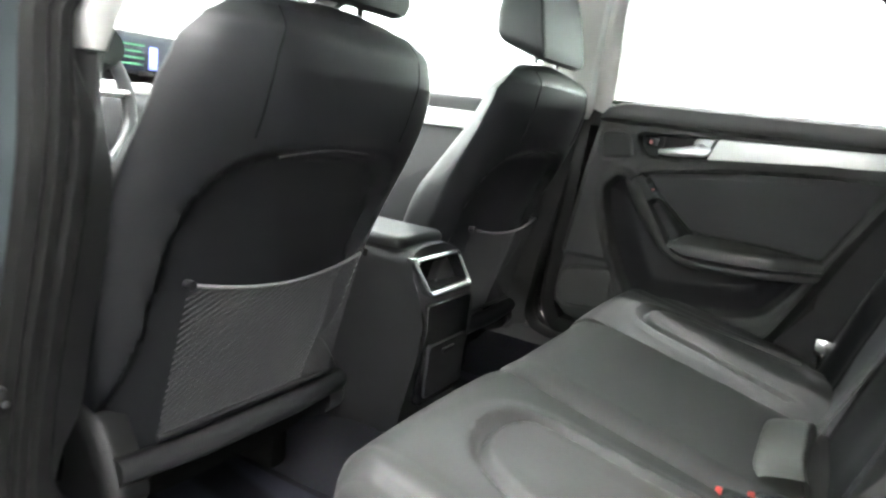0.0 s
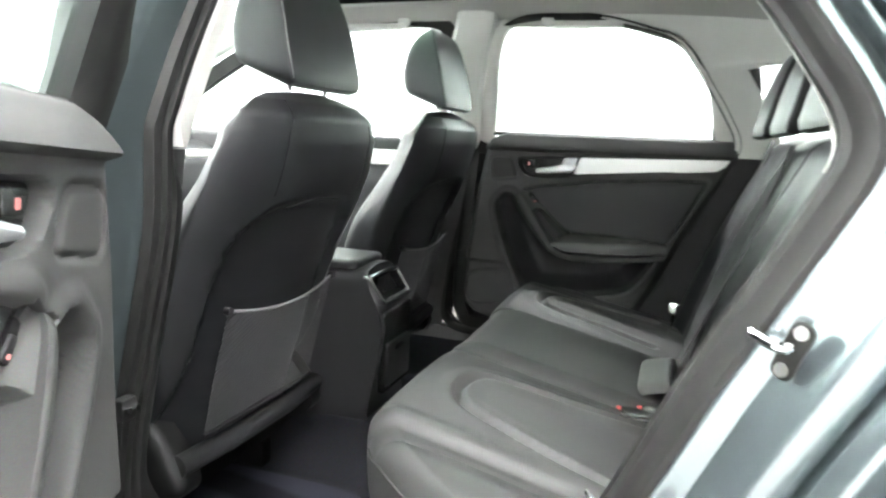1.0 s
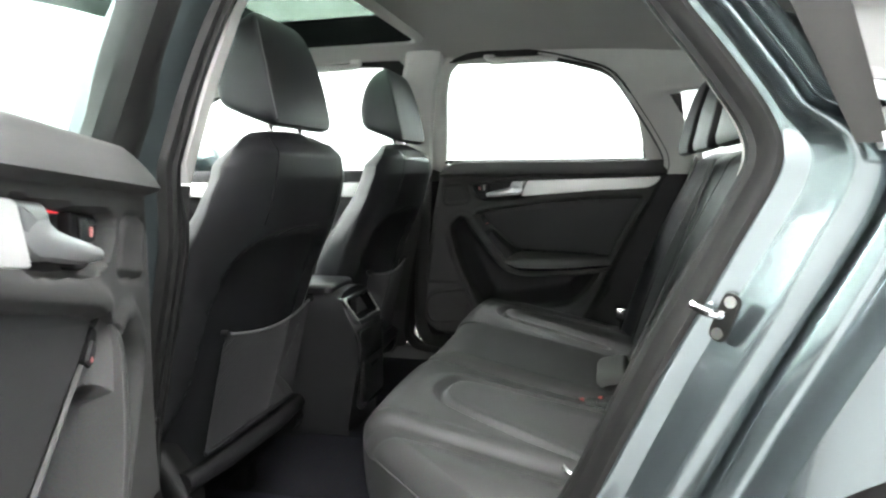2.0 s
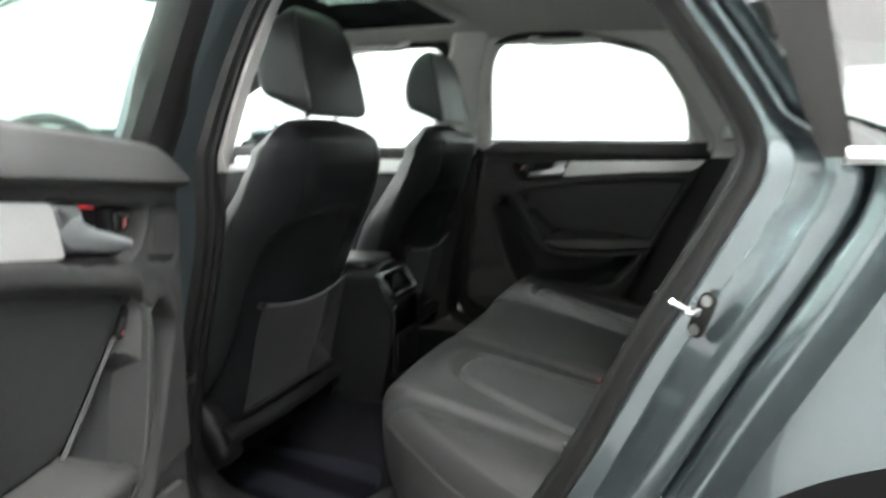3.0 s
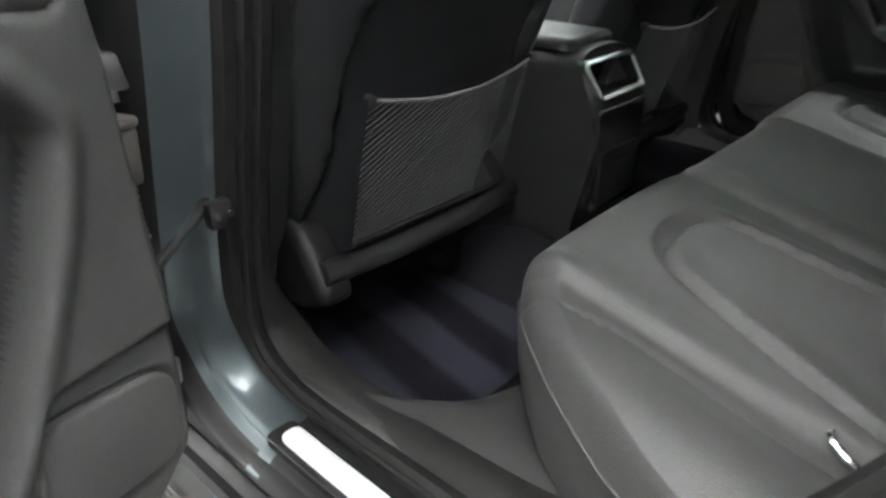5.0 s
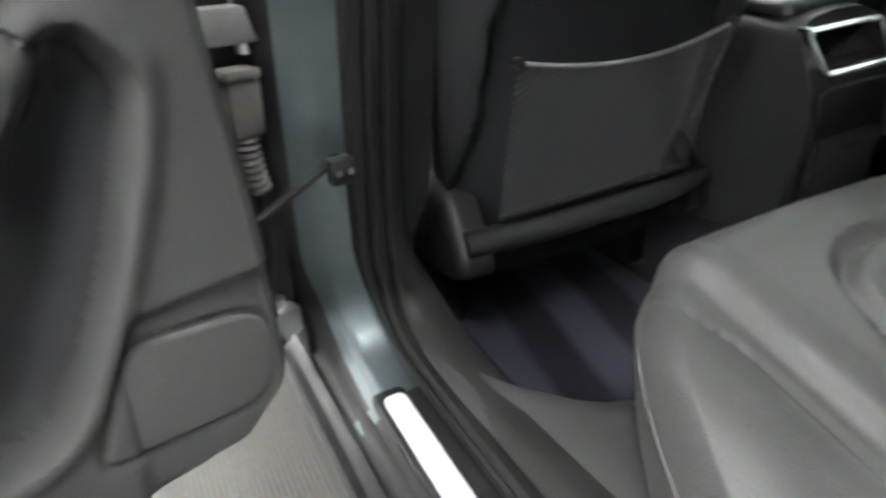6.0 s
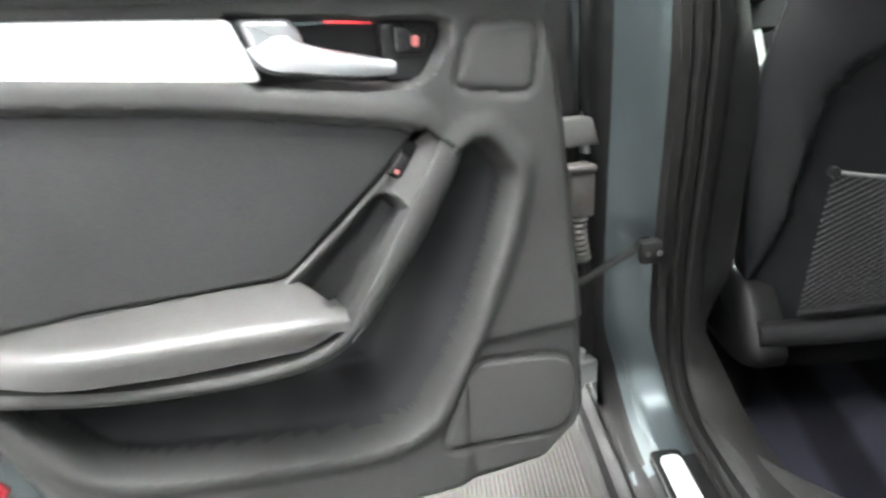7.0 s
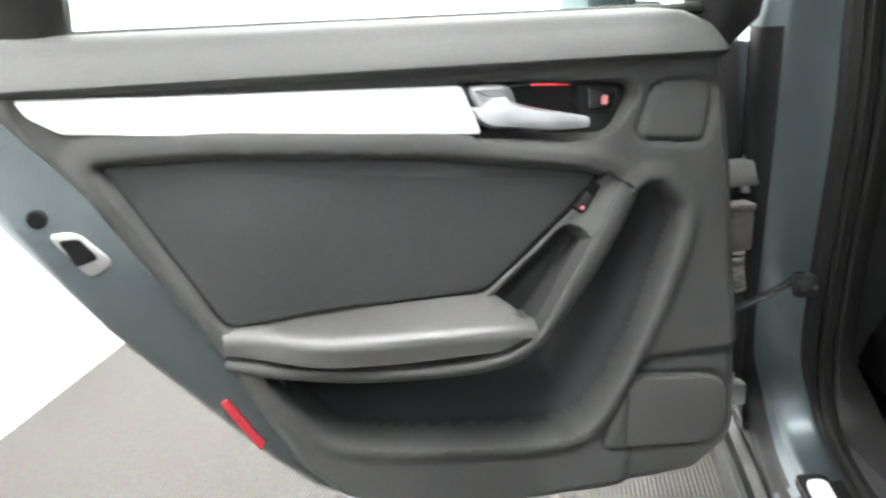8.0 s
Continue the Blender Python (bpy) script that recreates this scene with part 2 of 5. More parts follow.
def grid(fn, nu, nv, bm=None):
    """A sheet of nu by nv faces, fn(s, t) with s and t from 0 to 1."""
    bm = bm or bmesh.new()
    vs = [[bm.verts.new(fn(i / nu, j / nv)) for i in range(nu + 1)] for j in range(nv + 1)]
    for j in range(nv):
        for i in range(nu):
            bm.faces.new((vs[j][i], vs[j][i + 1], vs[j + 1][i + 1], vs[j + 1][i]))
    return bm


def block(x0, x1, y0, y1, z0, z1, bevel=0.01, seg=3, bm=None):
    """A box with rounded edges."""
    own = bmesh.new()
    bmesh.ops.create_cube(own, size=1)
    for v in own.verts:
        v.co = Vector(((x0 + x1) / 2 + v.co.x * (x1 - x0), (y0 + y1) / 2 + v.co.y * (y1 - y0), (z0 + z1) / 2 + v.co.z * (z1 - z0)))
    bmesh.ops.bevel(own, geom=own.edges[:], offset=bevel, segments=seg, affect="EDGES", profile=0.5)
    if bm is None:
        return own
    tmp = bpy.data.meshes.new("tmp")
    own.to_mesh(tmp)
    bm.from_mesh(tmp)
    bpy.data.meshes.remove(tmp)
    own.free()
    return bm


def smooth(a, b, x):
    t = min(1, max(0, (x - a) / (b - a)))
    return t * t * (3 - 2 * t)


def line_dist(p, line):
    px, py, best = p.x, p.y, 1e9
    for a, b in zip(line, line[1:]):
        ax, ay, ex, ey = a.x, a.y, b.x - a.x, b.y - a.y
        t = min(1, max(0, ((px - ax) * ex + (py - ay) * ey) / max(1e-9, ex * ex + ey * ey)))
        best = min(best, (px - ax - ex * t) ** 2 + (py - ay - ey * t) ** 2)
    return math.sqrt(best)


def inside(p, poly):
    """Signed distance to a closed outline: positive inside."""
    hit = False
    for a, b in zip(poly, poly[1:] + poly[:1]):
        if (a.y > p.y) != (b.y > p.y) and p.x < (b.x - a.x) * (p.y - a.y) / (b.y - a.y) + a.x:
            hit = not hit
    d = line_dist(p, poly + poly[:1])
    return d if hit else -d


def pick(table, x):
    """Straight-line look-up in a table of (x, value)."""
    for (a, va), (b, vb) in zip(table, table[1:]):
        if x <= b:
            return va if x <= a else va + (vb - va) * (x - a) / (b - a)
    return table[-1][1]


# ---- room ----
ROOM = dict(x0=-2.9, x1=7.0, y0=-5.0, y1=2.85, h=4.2)


def room():
    r, w = ROOM, 0.15
    floor = block(r["x0"], r["x1"], r["y0"], r["y1"], -0.1, 0.0, 0.002, 1)
    solo("floor", floor, FLOOR, "dull brown-grey ribbed rubber floor under the car", "floor", "structure", smooth=False)
    solo("wall_left", block(r["x0"], r["x1"], r["y1"], r["y1"] + w, -0.1, r["h"], 0.002, 1), WALL, "bright white painted studio wall", "wall", "structure", smooth=False)
    solo("wall_right", block(r["x0"], r["x1"], r["y0"] - w, r["y0"], -0.1, r["h"], 0.002, 1), WALL, "bright white painted studio wall", "wall", "structure", smooth=False)
    solo("wall_front", block(r["x1"], r["x1"] + w, r["y0"] - w, r["y1"] + w, -0.1, r["h"], 0.002, 1), WALL, "bright white painted studio wall", "wall", "structure", smooth=False)
    # unseen wall, set close and grey to dim the light from behind
    solo("wall_back", block(r["x0"] - w, r["x0"], r["y0"] - w, r["y1"] + w, -0.1, r["h"], 0.002, 1), BACKWALL, "dull grey rear wall, unseen and added to dim that side", "wall", "structure", smooth=False)
    solo("ceiling", block(r["x0"] - w, r["x1"] + w, r["y0"] - w, r["y1"] + w, r["h"], r["h"] + w, 0.002, 1), WALL, "white painted ceiling with light panels", "ceiling", "structure", smooth=False)


TUBE = glow("fluorescent_tube", (1, 1, 1), 150)


def ceiling_lights():
    first = None
    for y in (2.2, 0.6, -1.0, -2.5):
        for x in (-1.4, 1.6, 4.6):
            if first is None:
                first = thing("ceiling_light", "long white fluorescent batten lamp on the ceiling", "ceiling light", (x, y, 4.2), "ceiling lamps")
                part("housing", block(-1.2, 1.2, -0.09, 0.09, -0.05, -0.002, 0.01, 2), TRIM_LIGHT, first)
                part("diffuser", block(-1.18, 1.18, -0.07, 0.07, -0.085, -0.0505, 0.012, 2), TUBE, first, "glowing white diffuser")
            else:
                copy_thing(first, pose(x, y, 4.2))


room()
ceiling_lights()

# ---- car shell ----
def lean(y, z):
    """The side glass and pillars lean inwards above the waist line."""
    return y - 0.38 * max(0.0, z - 1.0)


# door opening at the inner lip of the seal: x, z
OPENING = [(0.032, 0.44), (0.024, 0.55), (0.003, 0.66), (-0.034, 0.82), (-0.058, 0.96), (-0.075, 1.117), (-0.105, 1.25),
           (-0.15, 1.325), (-0.25, 1.355), (-0.42, 1.352), (-0.58, 1.325), (-0.68, 1.285), (-0.765, 1.172), (-0.812, 1.101), (-0.846, 1.04),
           (-0.850, 0.995), (-0.826, 0.94), (-0.780, 0.85), (-0.734, 0.76), (-0.688, 0.66), (-0.642, 0.56), (-0.585, 0.46),
           (-0.52, 0.395), (-0.42, 0.368), (-0.28, 0.360), (-0.12, 0.357), (-0.03, 0.363), (0.016, 0.388)]
OUT = curve(OPENING, 8, True)


def side_share(p):
    """How much a point of the opening belongs to pillar B, the rear jamb and the sill."""
    b = smooth(-0.30, -0.05, p.x) * smooth(0.36, 0.50, p.y)
    r = smooth(-0.40, -0.62, p.x)
    s = (1 - smooth(0.36, 0.50, p.y)) * smooth(-0.62, -0.40, p.x)
    t = max(0.0, 1 - b - r - s)
    return b, r, s, t


def jamb(pillar, rear, sill, top, sign):
    """One ring round the opening. Each of the four sides gives its y and how far it stands outwards of the seal's lip."""
    n, ring = len(OUT), []
    for i, p in enumerate(OUT):
        e = OUT[(i + 1) % n] - OUT[i - 1]
        out = Vector((e.y, -e.x)).normalized()
        share = side_share(p)
        total = sum(share)
        y = sum(k * v[0] for k, v in zip(share, (pillar, rear, sill, top))) / total
        d = sum(k * v[1] for k, v in zip(share, (pillar, rear, sill, top))) / total
        d += 0.013 * share[0] * smooth(0.86, 1.0, p.y) * max(0.0, 1 - max(d, 0.0) / 0.012)
        if y < 0.735:
            y += (0.735 - y) * 0.75 * share[0] * smooth(0.90, 0.97, p.y)
        if d > 0.016:
            d = 0.016 + (d - 0.016) * (1 + 0.40 * share[1] * smooth(1.035, 1.0, p.y)) * (1 - 0.60 * share[1] * smooth(1.01, 1.05, p.y))
        q = p + out * d
        ring.append(Vector((q.x, sign * lean(y, q.y), q.y)))
    return ring


SEAL = [
    ((0.698, 0.006), (0.655, 0.004), (0.655, 0.004), (0.655, 0.012)),
    ((0.704, -0.002), (0.668, -0.008), (0.672, -0.004), (0.672, 0.0)),
    ((0.714, -0.007), (0.69, -0.014), (0.695, -0.006), (0.695, -0.004)),
    ((0.724, -0.009), (0.706, -0.012), (0.712, -0.004), (0.712, -0.003)),
    ((0.729, -0.001), (0.713, -0.001), (0.72, 0.003), (0.718, 0.004)),
    ((0.734, -0.009), (0.72, -0.006), (0.726, -0.003), (0.724, -0.002)),
    ((0.746, -0.012), (0.737, 0.002), (0.736, -0.004), (0.736, 0.0)),
    ((0.751, -0.004), (0.741, 0.006), (0.742, 0.003), (0.742, 0.008)),
    ((0.756, -0.011), (0.744, 0.003), (0.746, -0.001), (0.746, 0.004)),
    ((0.77, -0.012), (0.752, 0.010), (0.751, 0.0), (0.752, 0.01)),
    ((0.776, 0.0), (0.752, 0.017), (0.752, 0.012), (0.752, 0.014)),
]
PANEL = [
    ((0.772, 0.002), (0.747, 0.013), (0.748, 0.01), (0.748, 0.01)),
    ((0.778, 0.004), (0.751, 0.019), (0.756, 0.008), (0.756, 0.018)),
    ((0.785, 0.006), (0.754, 0.028), (0.77, 0.01), (0.765, 0.024)),
    ((0.792, 0.007), (0.757, 0.0365), (0.782, 0.012), (0.772, 0.028)),
    ((0.8, 0.008), (0.76, 0.0395), (0.79, 0.014), (0.78, 0.031)),
    ((0.808, 0.009), (0.784, 0.0565), (0.797, 0.018), (0.788, 0.034)),
    ((0.816, 0.01), (0.79, 0.0615), (0.802, 0.026), (0.795, 0.037)),
    ((0.824, 0.011), (0.796, 0.074), (0.8, 0.031), (0.8, 0.04)),
    ((0.832, 0.012), (0.793, 0.0855), (0.806, 0.036), (0.806, 0.044)),
    ((0.84, 0.013), (0.776, 0.0895), (0.812, 0.04), (0.815, 0.05)),
    ((0.85, 0.016), (0.792, 0.0935), (0.818, 0.046), (0.83, 0.056)),
    ((0.858, 0.02), (0.806, 0.108), (0.826, 0.05), (0.845, 0.062)),
    ((0.866, 0.028), (0.812, 0.1135), (0.834, 0.054), (0.858, 0.068)),
    ((0.872, 0.045), (0.872, 0.12), (0.838, 0.062), (0.866, 0.078)),
]


def car_shell(sign):
    shell = thing("car_body", "grey-green metallic car body side with open door aperture" if sign > 0 else "grey-green metallic car body side with closed doors", "car body", kind="structure")
    part("door_seal", ring_mesh([jamb(*r, sign) for r in SEAL]), RUBBER, shell, "black ribbed rubber door seal")
    # the painted steps, smoothed between their given rings
    rings = [jamb(*r, sign) for r in PANEL]
    columns = [curve(c, 3) for c in zip(*rings)]
    rings = [[Vector(c[k]) for c in columns] for k in range(len(columns[0]))]
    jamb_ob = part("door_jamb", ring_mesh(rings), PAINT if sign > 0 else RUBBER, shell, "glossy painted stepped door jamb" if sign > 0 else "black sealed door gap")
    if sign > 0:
        # sill cover is black; black past pillar B's painted face stands for hinge-recess shade
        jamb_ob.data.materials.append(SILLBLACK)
        jamb_ob.data.materials.append(PAINT_SHADED)
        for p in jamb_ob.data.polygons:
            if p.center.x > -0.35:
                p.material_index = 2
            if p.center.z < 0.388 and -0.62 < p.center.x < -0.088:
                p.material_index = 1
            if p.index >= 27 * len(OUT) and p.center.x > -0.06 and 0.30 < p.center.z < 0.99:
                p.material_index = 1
    return shell, rings[-1]


def car_sides():
    for sign in (1, -1):
        shell, edge = car_shell(sign)
        # rear quarter panel behind the opening
        rear = sorted([(p.z, p.x) for p in edge if p.x < -0.55 and 0.40 < p.z < 1.02])

        def quarter(s, t, rear=rear, sign=sign, z0=0.42, z1=1.02):
            z = z0 + (z1 - z0) * t
            x0 = pick(rear, z)
            arch = 0.435 ** 2 - (z - 0.302) ** 2
            x1 = -1.17 + math.sqrt(arch) if arch > 0 else -1.17 - 0.83 * min(1.0, (z - 0.737) / 0.07) ** 0.5
            x1 = min(x1, x0 - 0.03)
            near = min(0.16, 0.6 * (x0 - x1))
            x = x0 - near * s / 0.5 if s < 0.5 else x0 - near + (x1 - x0 + near) * (s - 0.5) / 0.5
            y = 0.8712 + 0.022 * smooth(0.0, 0.14, x0 - x) - (0.02 + 0.09 * smooth(0.0, 0.1, x0 - x)) * smooth(0.885, 1.06, z) + 0.004 * smooth(0.890, 0.897, z) * smooth(0.0, 0.03, x0 - x) - 0.013 * smooth(0.900, 0.909, z) * smooth(0.0, 0.03, x0 - x)
            return Vector((x, sign * y, z))

        part("quarter_panel", grid(quarter, 90, 90), PAINT, shell, "grey-green metallic rear quarter panel with a shoulder crease")
        # wheel arch liner and tyre shade
        arc = [(-1.17 + 0.437 * math.cos(a), 0.302 + 0.437 * math.sin(a)) for a in np.linspace(0.1, math.pi - 0.1, 24)]
        part("arch_liner", ring_mesh([[Vector((x, sign * y, z)) for x, z in arc] for y in (0.862, 0.60)], False), DARK, shell, "black wheel arch liner")
        # quarter window with satin surround
        def waist_x(z):
            return -0.917 + 0.348 * (z - 1.02) + 0.9 * max(0.0, z - 1.22) ** 2

        def pillar(s, t, sign=sign):
            z = 1.012 + 0.328 * t
            x0 = waist_x(z) + 0.014 * (1 - s)
            return Vector((x0 - (0.016 + 0.060 * t) * s, sign * (lean(0.876, z) + 0.005 * math.sin(math.pi * s)), z))

        part("window_surround", grid(pillar, 6, 20), GREYTRIM, shell, "satin grey quarter window surround")

        def pane(s, t, sign=sign):
            z = 1.018 + (0.33 - 0.20 * s ** 1.5) * t
            x0 = waist_x(z) - 0.016 - 0.060 * (z - 1.012) / 0.328
            return Vector((x0 - 0.75 * s, sign * (lean(0.866, z) - 0.05 * s), z))

        ob = part("quarter_glass", grid(pane, 10, 8), QUARTER, shell, "green tinted quarter window glass")
        ob.visible_shadow = False
        top = [Vector((-0.928 - 0.80 * s, sign * (lean(0.872, 1.012) - 0.05 * s), 1.014)) for s in np.linspace(0, 1, 8)]
        part("waist_trim", tube(top, 0.009, 8), ALU, shell, "bright satin waist strip")
        # roof rail above the doors, outside
        rail = [(1.36, 1.06), (1.0, 1.23), (0.62, 1.36), (0.2, 1.415), (-0.2, 1.425), (-0.6, 1.415), (-1.0, 1.38), (-1.5, 1.28)]
        line = curve([(x, sign * lean(0.85, z - 0.02), z) for x, z in rail], 6)
        part("roof_rail", tube(line, 0.035, 12, flat=0.8), PAINT, shell, "painted roof rail")
        # sill outside
        sill = [[Vector((x, sign * y, z)) for x in (1.1, 0.6, 0.1, -0.2, -0.5, -0.62)] for y, z in ((0.878, 0.290), (0.880, 0.26), (0.874, 0.20), (0.84, 0.15), (0.60, 0.14))]
        part("sill", ring_mesh(sill, False), PAINT, shell, "painted outer sill")
        strip = [[Vector((x, sign * y, z)) for x in (1.1, 0.6, 0.1, -0.2, -0.5, -0.60)] for y, z in ((0.700, 0.335), (0.790, 0.338), (0.800, 0.318), (0.822, 0.312), (0.830, 0.306), (0.838, 0.300), (0.844, 0.306), (0.856, 0.303), (0.860, 0.298), (0.872, 0.300), (0.878, 0.290))]
        part("sill_strip", ring_mesh(strip, False), SILLBLACK, shell, "black ribbed sill strip")


car_sides()


# ---- roof and headliner ----
def roof():
    top = thing("car_roof", "car roof with pale grey headliner and glass sunroof", "car roof", kind="structure")

    def z_of(x, y, base):
        return base - 0.040 * (abs(y) / 0.56) ** 2.5 - 0.06 * max(0, -x - 0.2) ** 2 - 0.15 * max(0, x - 0.15) ** 2

    # headliner with a hole for the sunroof: x 0.05 to 0.55, y +-0.38
    xs = [-1.7, -1.5, -1.3, -1.1, -0.9, -0.75, -0.6, -0.45, -0.3, -0.2, -0.10, 0.05, 0.20, 0.36, 0.55]
    ys = [-0.585, -0.56, -0.52, -0.46, -0.39, -0.25, -0.1, 0.1, 0.25, 0.39, 0.46, 0.52, 0.56, 0.585]
    for name, base, mat in (("headliner", 1.400, HEADLINER), ("roof_skin", 1.440, PAINT)):
        bm = bmesh.new()
        v = {(x, y): bm.verts.new((x, y, z_of(x, y, base))) for x in xs for y in ys}
        for xa, xb in zip(xs, xs[1:]):
            for ya, yb in zip(ys, ys[1:]):
                if -0.10 <= xa < 0.36 and -0.39 <= ya < 0.39:
                    continue
                bm.faces.new((v[xa, ya], v[xb, ya], v[xb, yb], v[xa, yb]))
        part(name, bm, mat, top, "pale grey fabric headliner" if name == "headliner" else "painted steel roof skin")
    rim = rounded([(-0.10, -0.39), (0.36, -0.39), (0.36, 0.39), (-0.10, 0.39)], 0.04)
    lip = [[Vector((p.x, p.y, z_of(p.x, p.y, b))) for p in grow(rim, g)] for b, g in ((1.400, 0.030), (1.393, 0.026), (1.388, 0.014), (1.390, 0.002), (1.396, -0.004))]
    part("sunroof_lip", ring_mesh(lip), HEADLINER, top, "pale fabric edge of the sunroof opening")
    rings = [[Vector((p.x, p.y, z_of(p.x, p.y, b))) for p in grow(rim, g)] for b, g in ((1.396, -0.003), (1.404, -0.010), (1.440, -0.012), (1.478, -0.014))]
    part("sunroof_frame", ring_mesh(rings), DARK, top, "black sunroof frame")
    glass_plate = plate(rim, lambda a, b, w: Vector((a, b, z_of(a, b, 1.472) + w)), 0.0, 0.005, 0.002)
    part("sunroof_glass", glass_plate, SMOKED, top, "dark tinted sunroof glass")


roof()


# ---- floor pan, tunnel, sill trim ----
def floor_pan():
    pan = thing("car_floor", "black carpeted car floor with centre tunnel", "car floor", kind="structure")

    def carpet(s, t):
        x, y = -1.0 + 2.3 * s, -0.70 + 1.40 * t
        tunnel = smooth(0.17, 0.10, abs(y)) * 0.14
        z = 0.205 + tunnel + 0.13 * smooth(0.60, 0.69, abs(y)) + 0.14 * smooth(-0.26, -0.36, x) * smooth(0.50, 0.40, abs(y))
        z += 0.25 * smooth(0.95, 1.3, x) + 0.004 * noise.noise((x * 9, y * 9, 0))
        return Vector((x, y, z))

    part("carpet", grid(carpet, 110, 90), CARPET, pan, "black carpet")
    for sign in (1, -1):
        def trim(s, t, sign=sign):
            x = -0.64 + 1.75 * s
            low = 0.650 - 0.20 * smooth(-0.10, -0.28, x)
            zin = 0.235 + 0.09 * smooth(-0.06, -0.26, x)
            y = low + (0.735 - low) * t
            return Vector((x, sign * y, zin + (0.362 - zin) * smooth(0.0, 0.42 + 0.3 * smooth(-0.1, -0.3, x), t) - 0.010 * smooth(0.85, 1.0, t)))
        part("sill_trim", grid(trim, 60, 25), SILL, pan, "dark plastic inner sill trim")
        strip = rounded([(-0.105, 0.778), (-0.105, 0.806), (-0.60, 0.812), (-0.60, 0.782)], 0.012)
        part("scuff_plate", plate(strip, lambda a, b, w, s=sign: Vector((a, s * b, 0.352 + w)), 0, 0.012, 0.003), ALU, pan, "brushed aluminium scuff plate")
        base = rounded([(-0.085, 0.772), (-0.085, 0.815), (-0.62, 0.82), (-0.62, 0.772)], 0.012)
        part("scuff_base", plate(base, lambda a, b, w, s=sign: Vector((a, s * b, 0.345 + w)), 0, 0.012, 0.003), BLACK, pan, "black scuff plate surround")
    under = block(-1.9, 1.9, -0.82, 0.82, 0.13, 0.16, 0.01, 1)
    part("underbody", under, DARK, pan, "dark underbody")


floor_pan()


# ---- doors ----
HINGE = Vector((0.066, 0.842, 0))
DEPTH = 0.162


def rear_door(sign):
    """Rear door in its own frame: hinge line at the origin, u rearwards, w into the car from the trim's plane."""
    def to(u, z, w):
        return Vector((-u, -sign * (DEPTH + w), z))

    def slope(z):
        return 0.38 * max(0, z - 1.0)

    if sign > 0:
        door = thing("rear_door", "open rear car door with charcoal trim panel and grey-green painted edge", "car door", kind="", group="rear doors")
        tilt = Matrix.Translation((-0.2, 0, 0.8)) @ Matrix.Rotation(radians(4.0), 4, "Y") @ Matrix.Translation((0.2, 0, -0.8))
        door.matrix_world = Matrix.Translation(HINGE) @ Matrix.Rotation(radians(-70.1), 4, "Z") @ tilt
    else:
        door = thing("rear_door", "closed rear car door with charcoal trim panel and silver strip", "car door", (HINGE.x, -HINGE.y, 0.01), group="rear doors")
    # painted shell
    outline = [(0.205, 1.0), (0.172, 0.93), (0.152, 0.83), (0.118, 0.588), (0.110, 0.467), (0.150, 0.412), (0.27, 0.392), (0.42, 0.39), (0.57, 0.42), (0.66, 0.455), (0.722, 0.518), (0.852, 0.679), (0.901, 0.745), (0.967, 0.844), (0.985, 0.92), (0.965, 1.0)]
    if sign < 0:
        outline = [(0.085, 1.0), (0.075, 0.80), (0.06, 0.56), (0.06, 0.42), (0.10, 0.350)] + [(0.27, 0.345)] + outline[7:]
    rim = rounded(outline, 0.03, 5)
    steps = [(-0.02, -0.172), (0.0, -0.160), (0.004, -0.10), (0.004, -0.045), (0.0, -0.028), (-0.010, -0.018), (-0.022, -0.014), (-0.080, -0.014), (-0.082, -0.13)]

    def inset(g):
        if g > -0.05:
            return grow(rim, g)
        return [a.lerp(b, smooth(0.28, 0.45, a.x)) for a, b in zip(grow(rim, g + 0.03), grow(rim, g))]

    part("door_shell", ring_mesh([[to(p.x + (0.7 * (g + 0.022) * smooth(0.5, 0.7, p.x) * smooth(0.60, 0.72, p.y) if g < -0.03 else 0), p.y, w) for p in inset(g)] for g, w in steps], True, (True, True)), PAINT if sign > 0 else RUBBER, door, "grey-green painted inner door shell" if sign > 0 else "black sealed door edge")
    if sign < 0:
        skin = [[to(u, z, w) for u in np.linspace(0.03, 0.93, 10)] for w, z in ((-0.175, 0.34), (-0.205, 0.5), (-0.213, 0.8), (-0.203, 0.92), (-0.185, 1.0))]
        part("door_skin", ring_mesh(skin, False), PAINT, door, "grey-green painted door skin")
    # trim panel as a relief sheet between its front and rear edges
    front = [(0.400, 0.20), (0.415, 0.142), (0.45, 0.100), (0.467, 0.096), (0.588, 0.104), (0.832, 0.138), (0.932, 0.158), (0.975, 0.166), (1.000, 0.182), (1.015, 0.212), (1.022, 0.250)]
    rear = [(0.400, 0.30), (0.405, 0.36), (0.42, 0.46), (0.44, 0.57), (0.46, 0.643), (0.511, 0.686), (0.603, 0.728), (0.687, 0.766), (0.780, 0.816), (0.866, 0.860), (0.943, 0.921), (1.022, 0.930)]
    insert = rounded([Vector(p) for p in ((0.848, 0.898), (0.718, 0.897), (0.513, 0.880), (0.330, 0.852), (0.306, 0.842), (0.316, 0.829), (0.347, 0.795), (0.394, 0.755), (0.445, 0.709), (0.489, 0.708), (0.62, 0.707), (0.745, 0.698))], 0.02)
    pocket = curve([Vector(p) for p in ((0.254, 0.830), (0.216, 0.809), (0.204, 0.780), (0.218, 0.711), (0.250, 0.623), (0.286, 0.549), (0.320, 0.506), (0.38, 0.496), (0.47, 0.506), (0.568, 0.520), (0.634, 0.540), (0.668, 0.574), (0.700, 0.62), (0.705, 0.66), (0.58, 0.68), (0.43, 0.69), (0.34, 0.76))], 3, True)
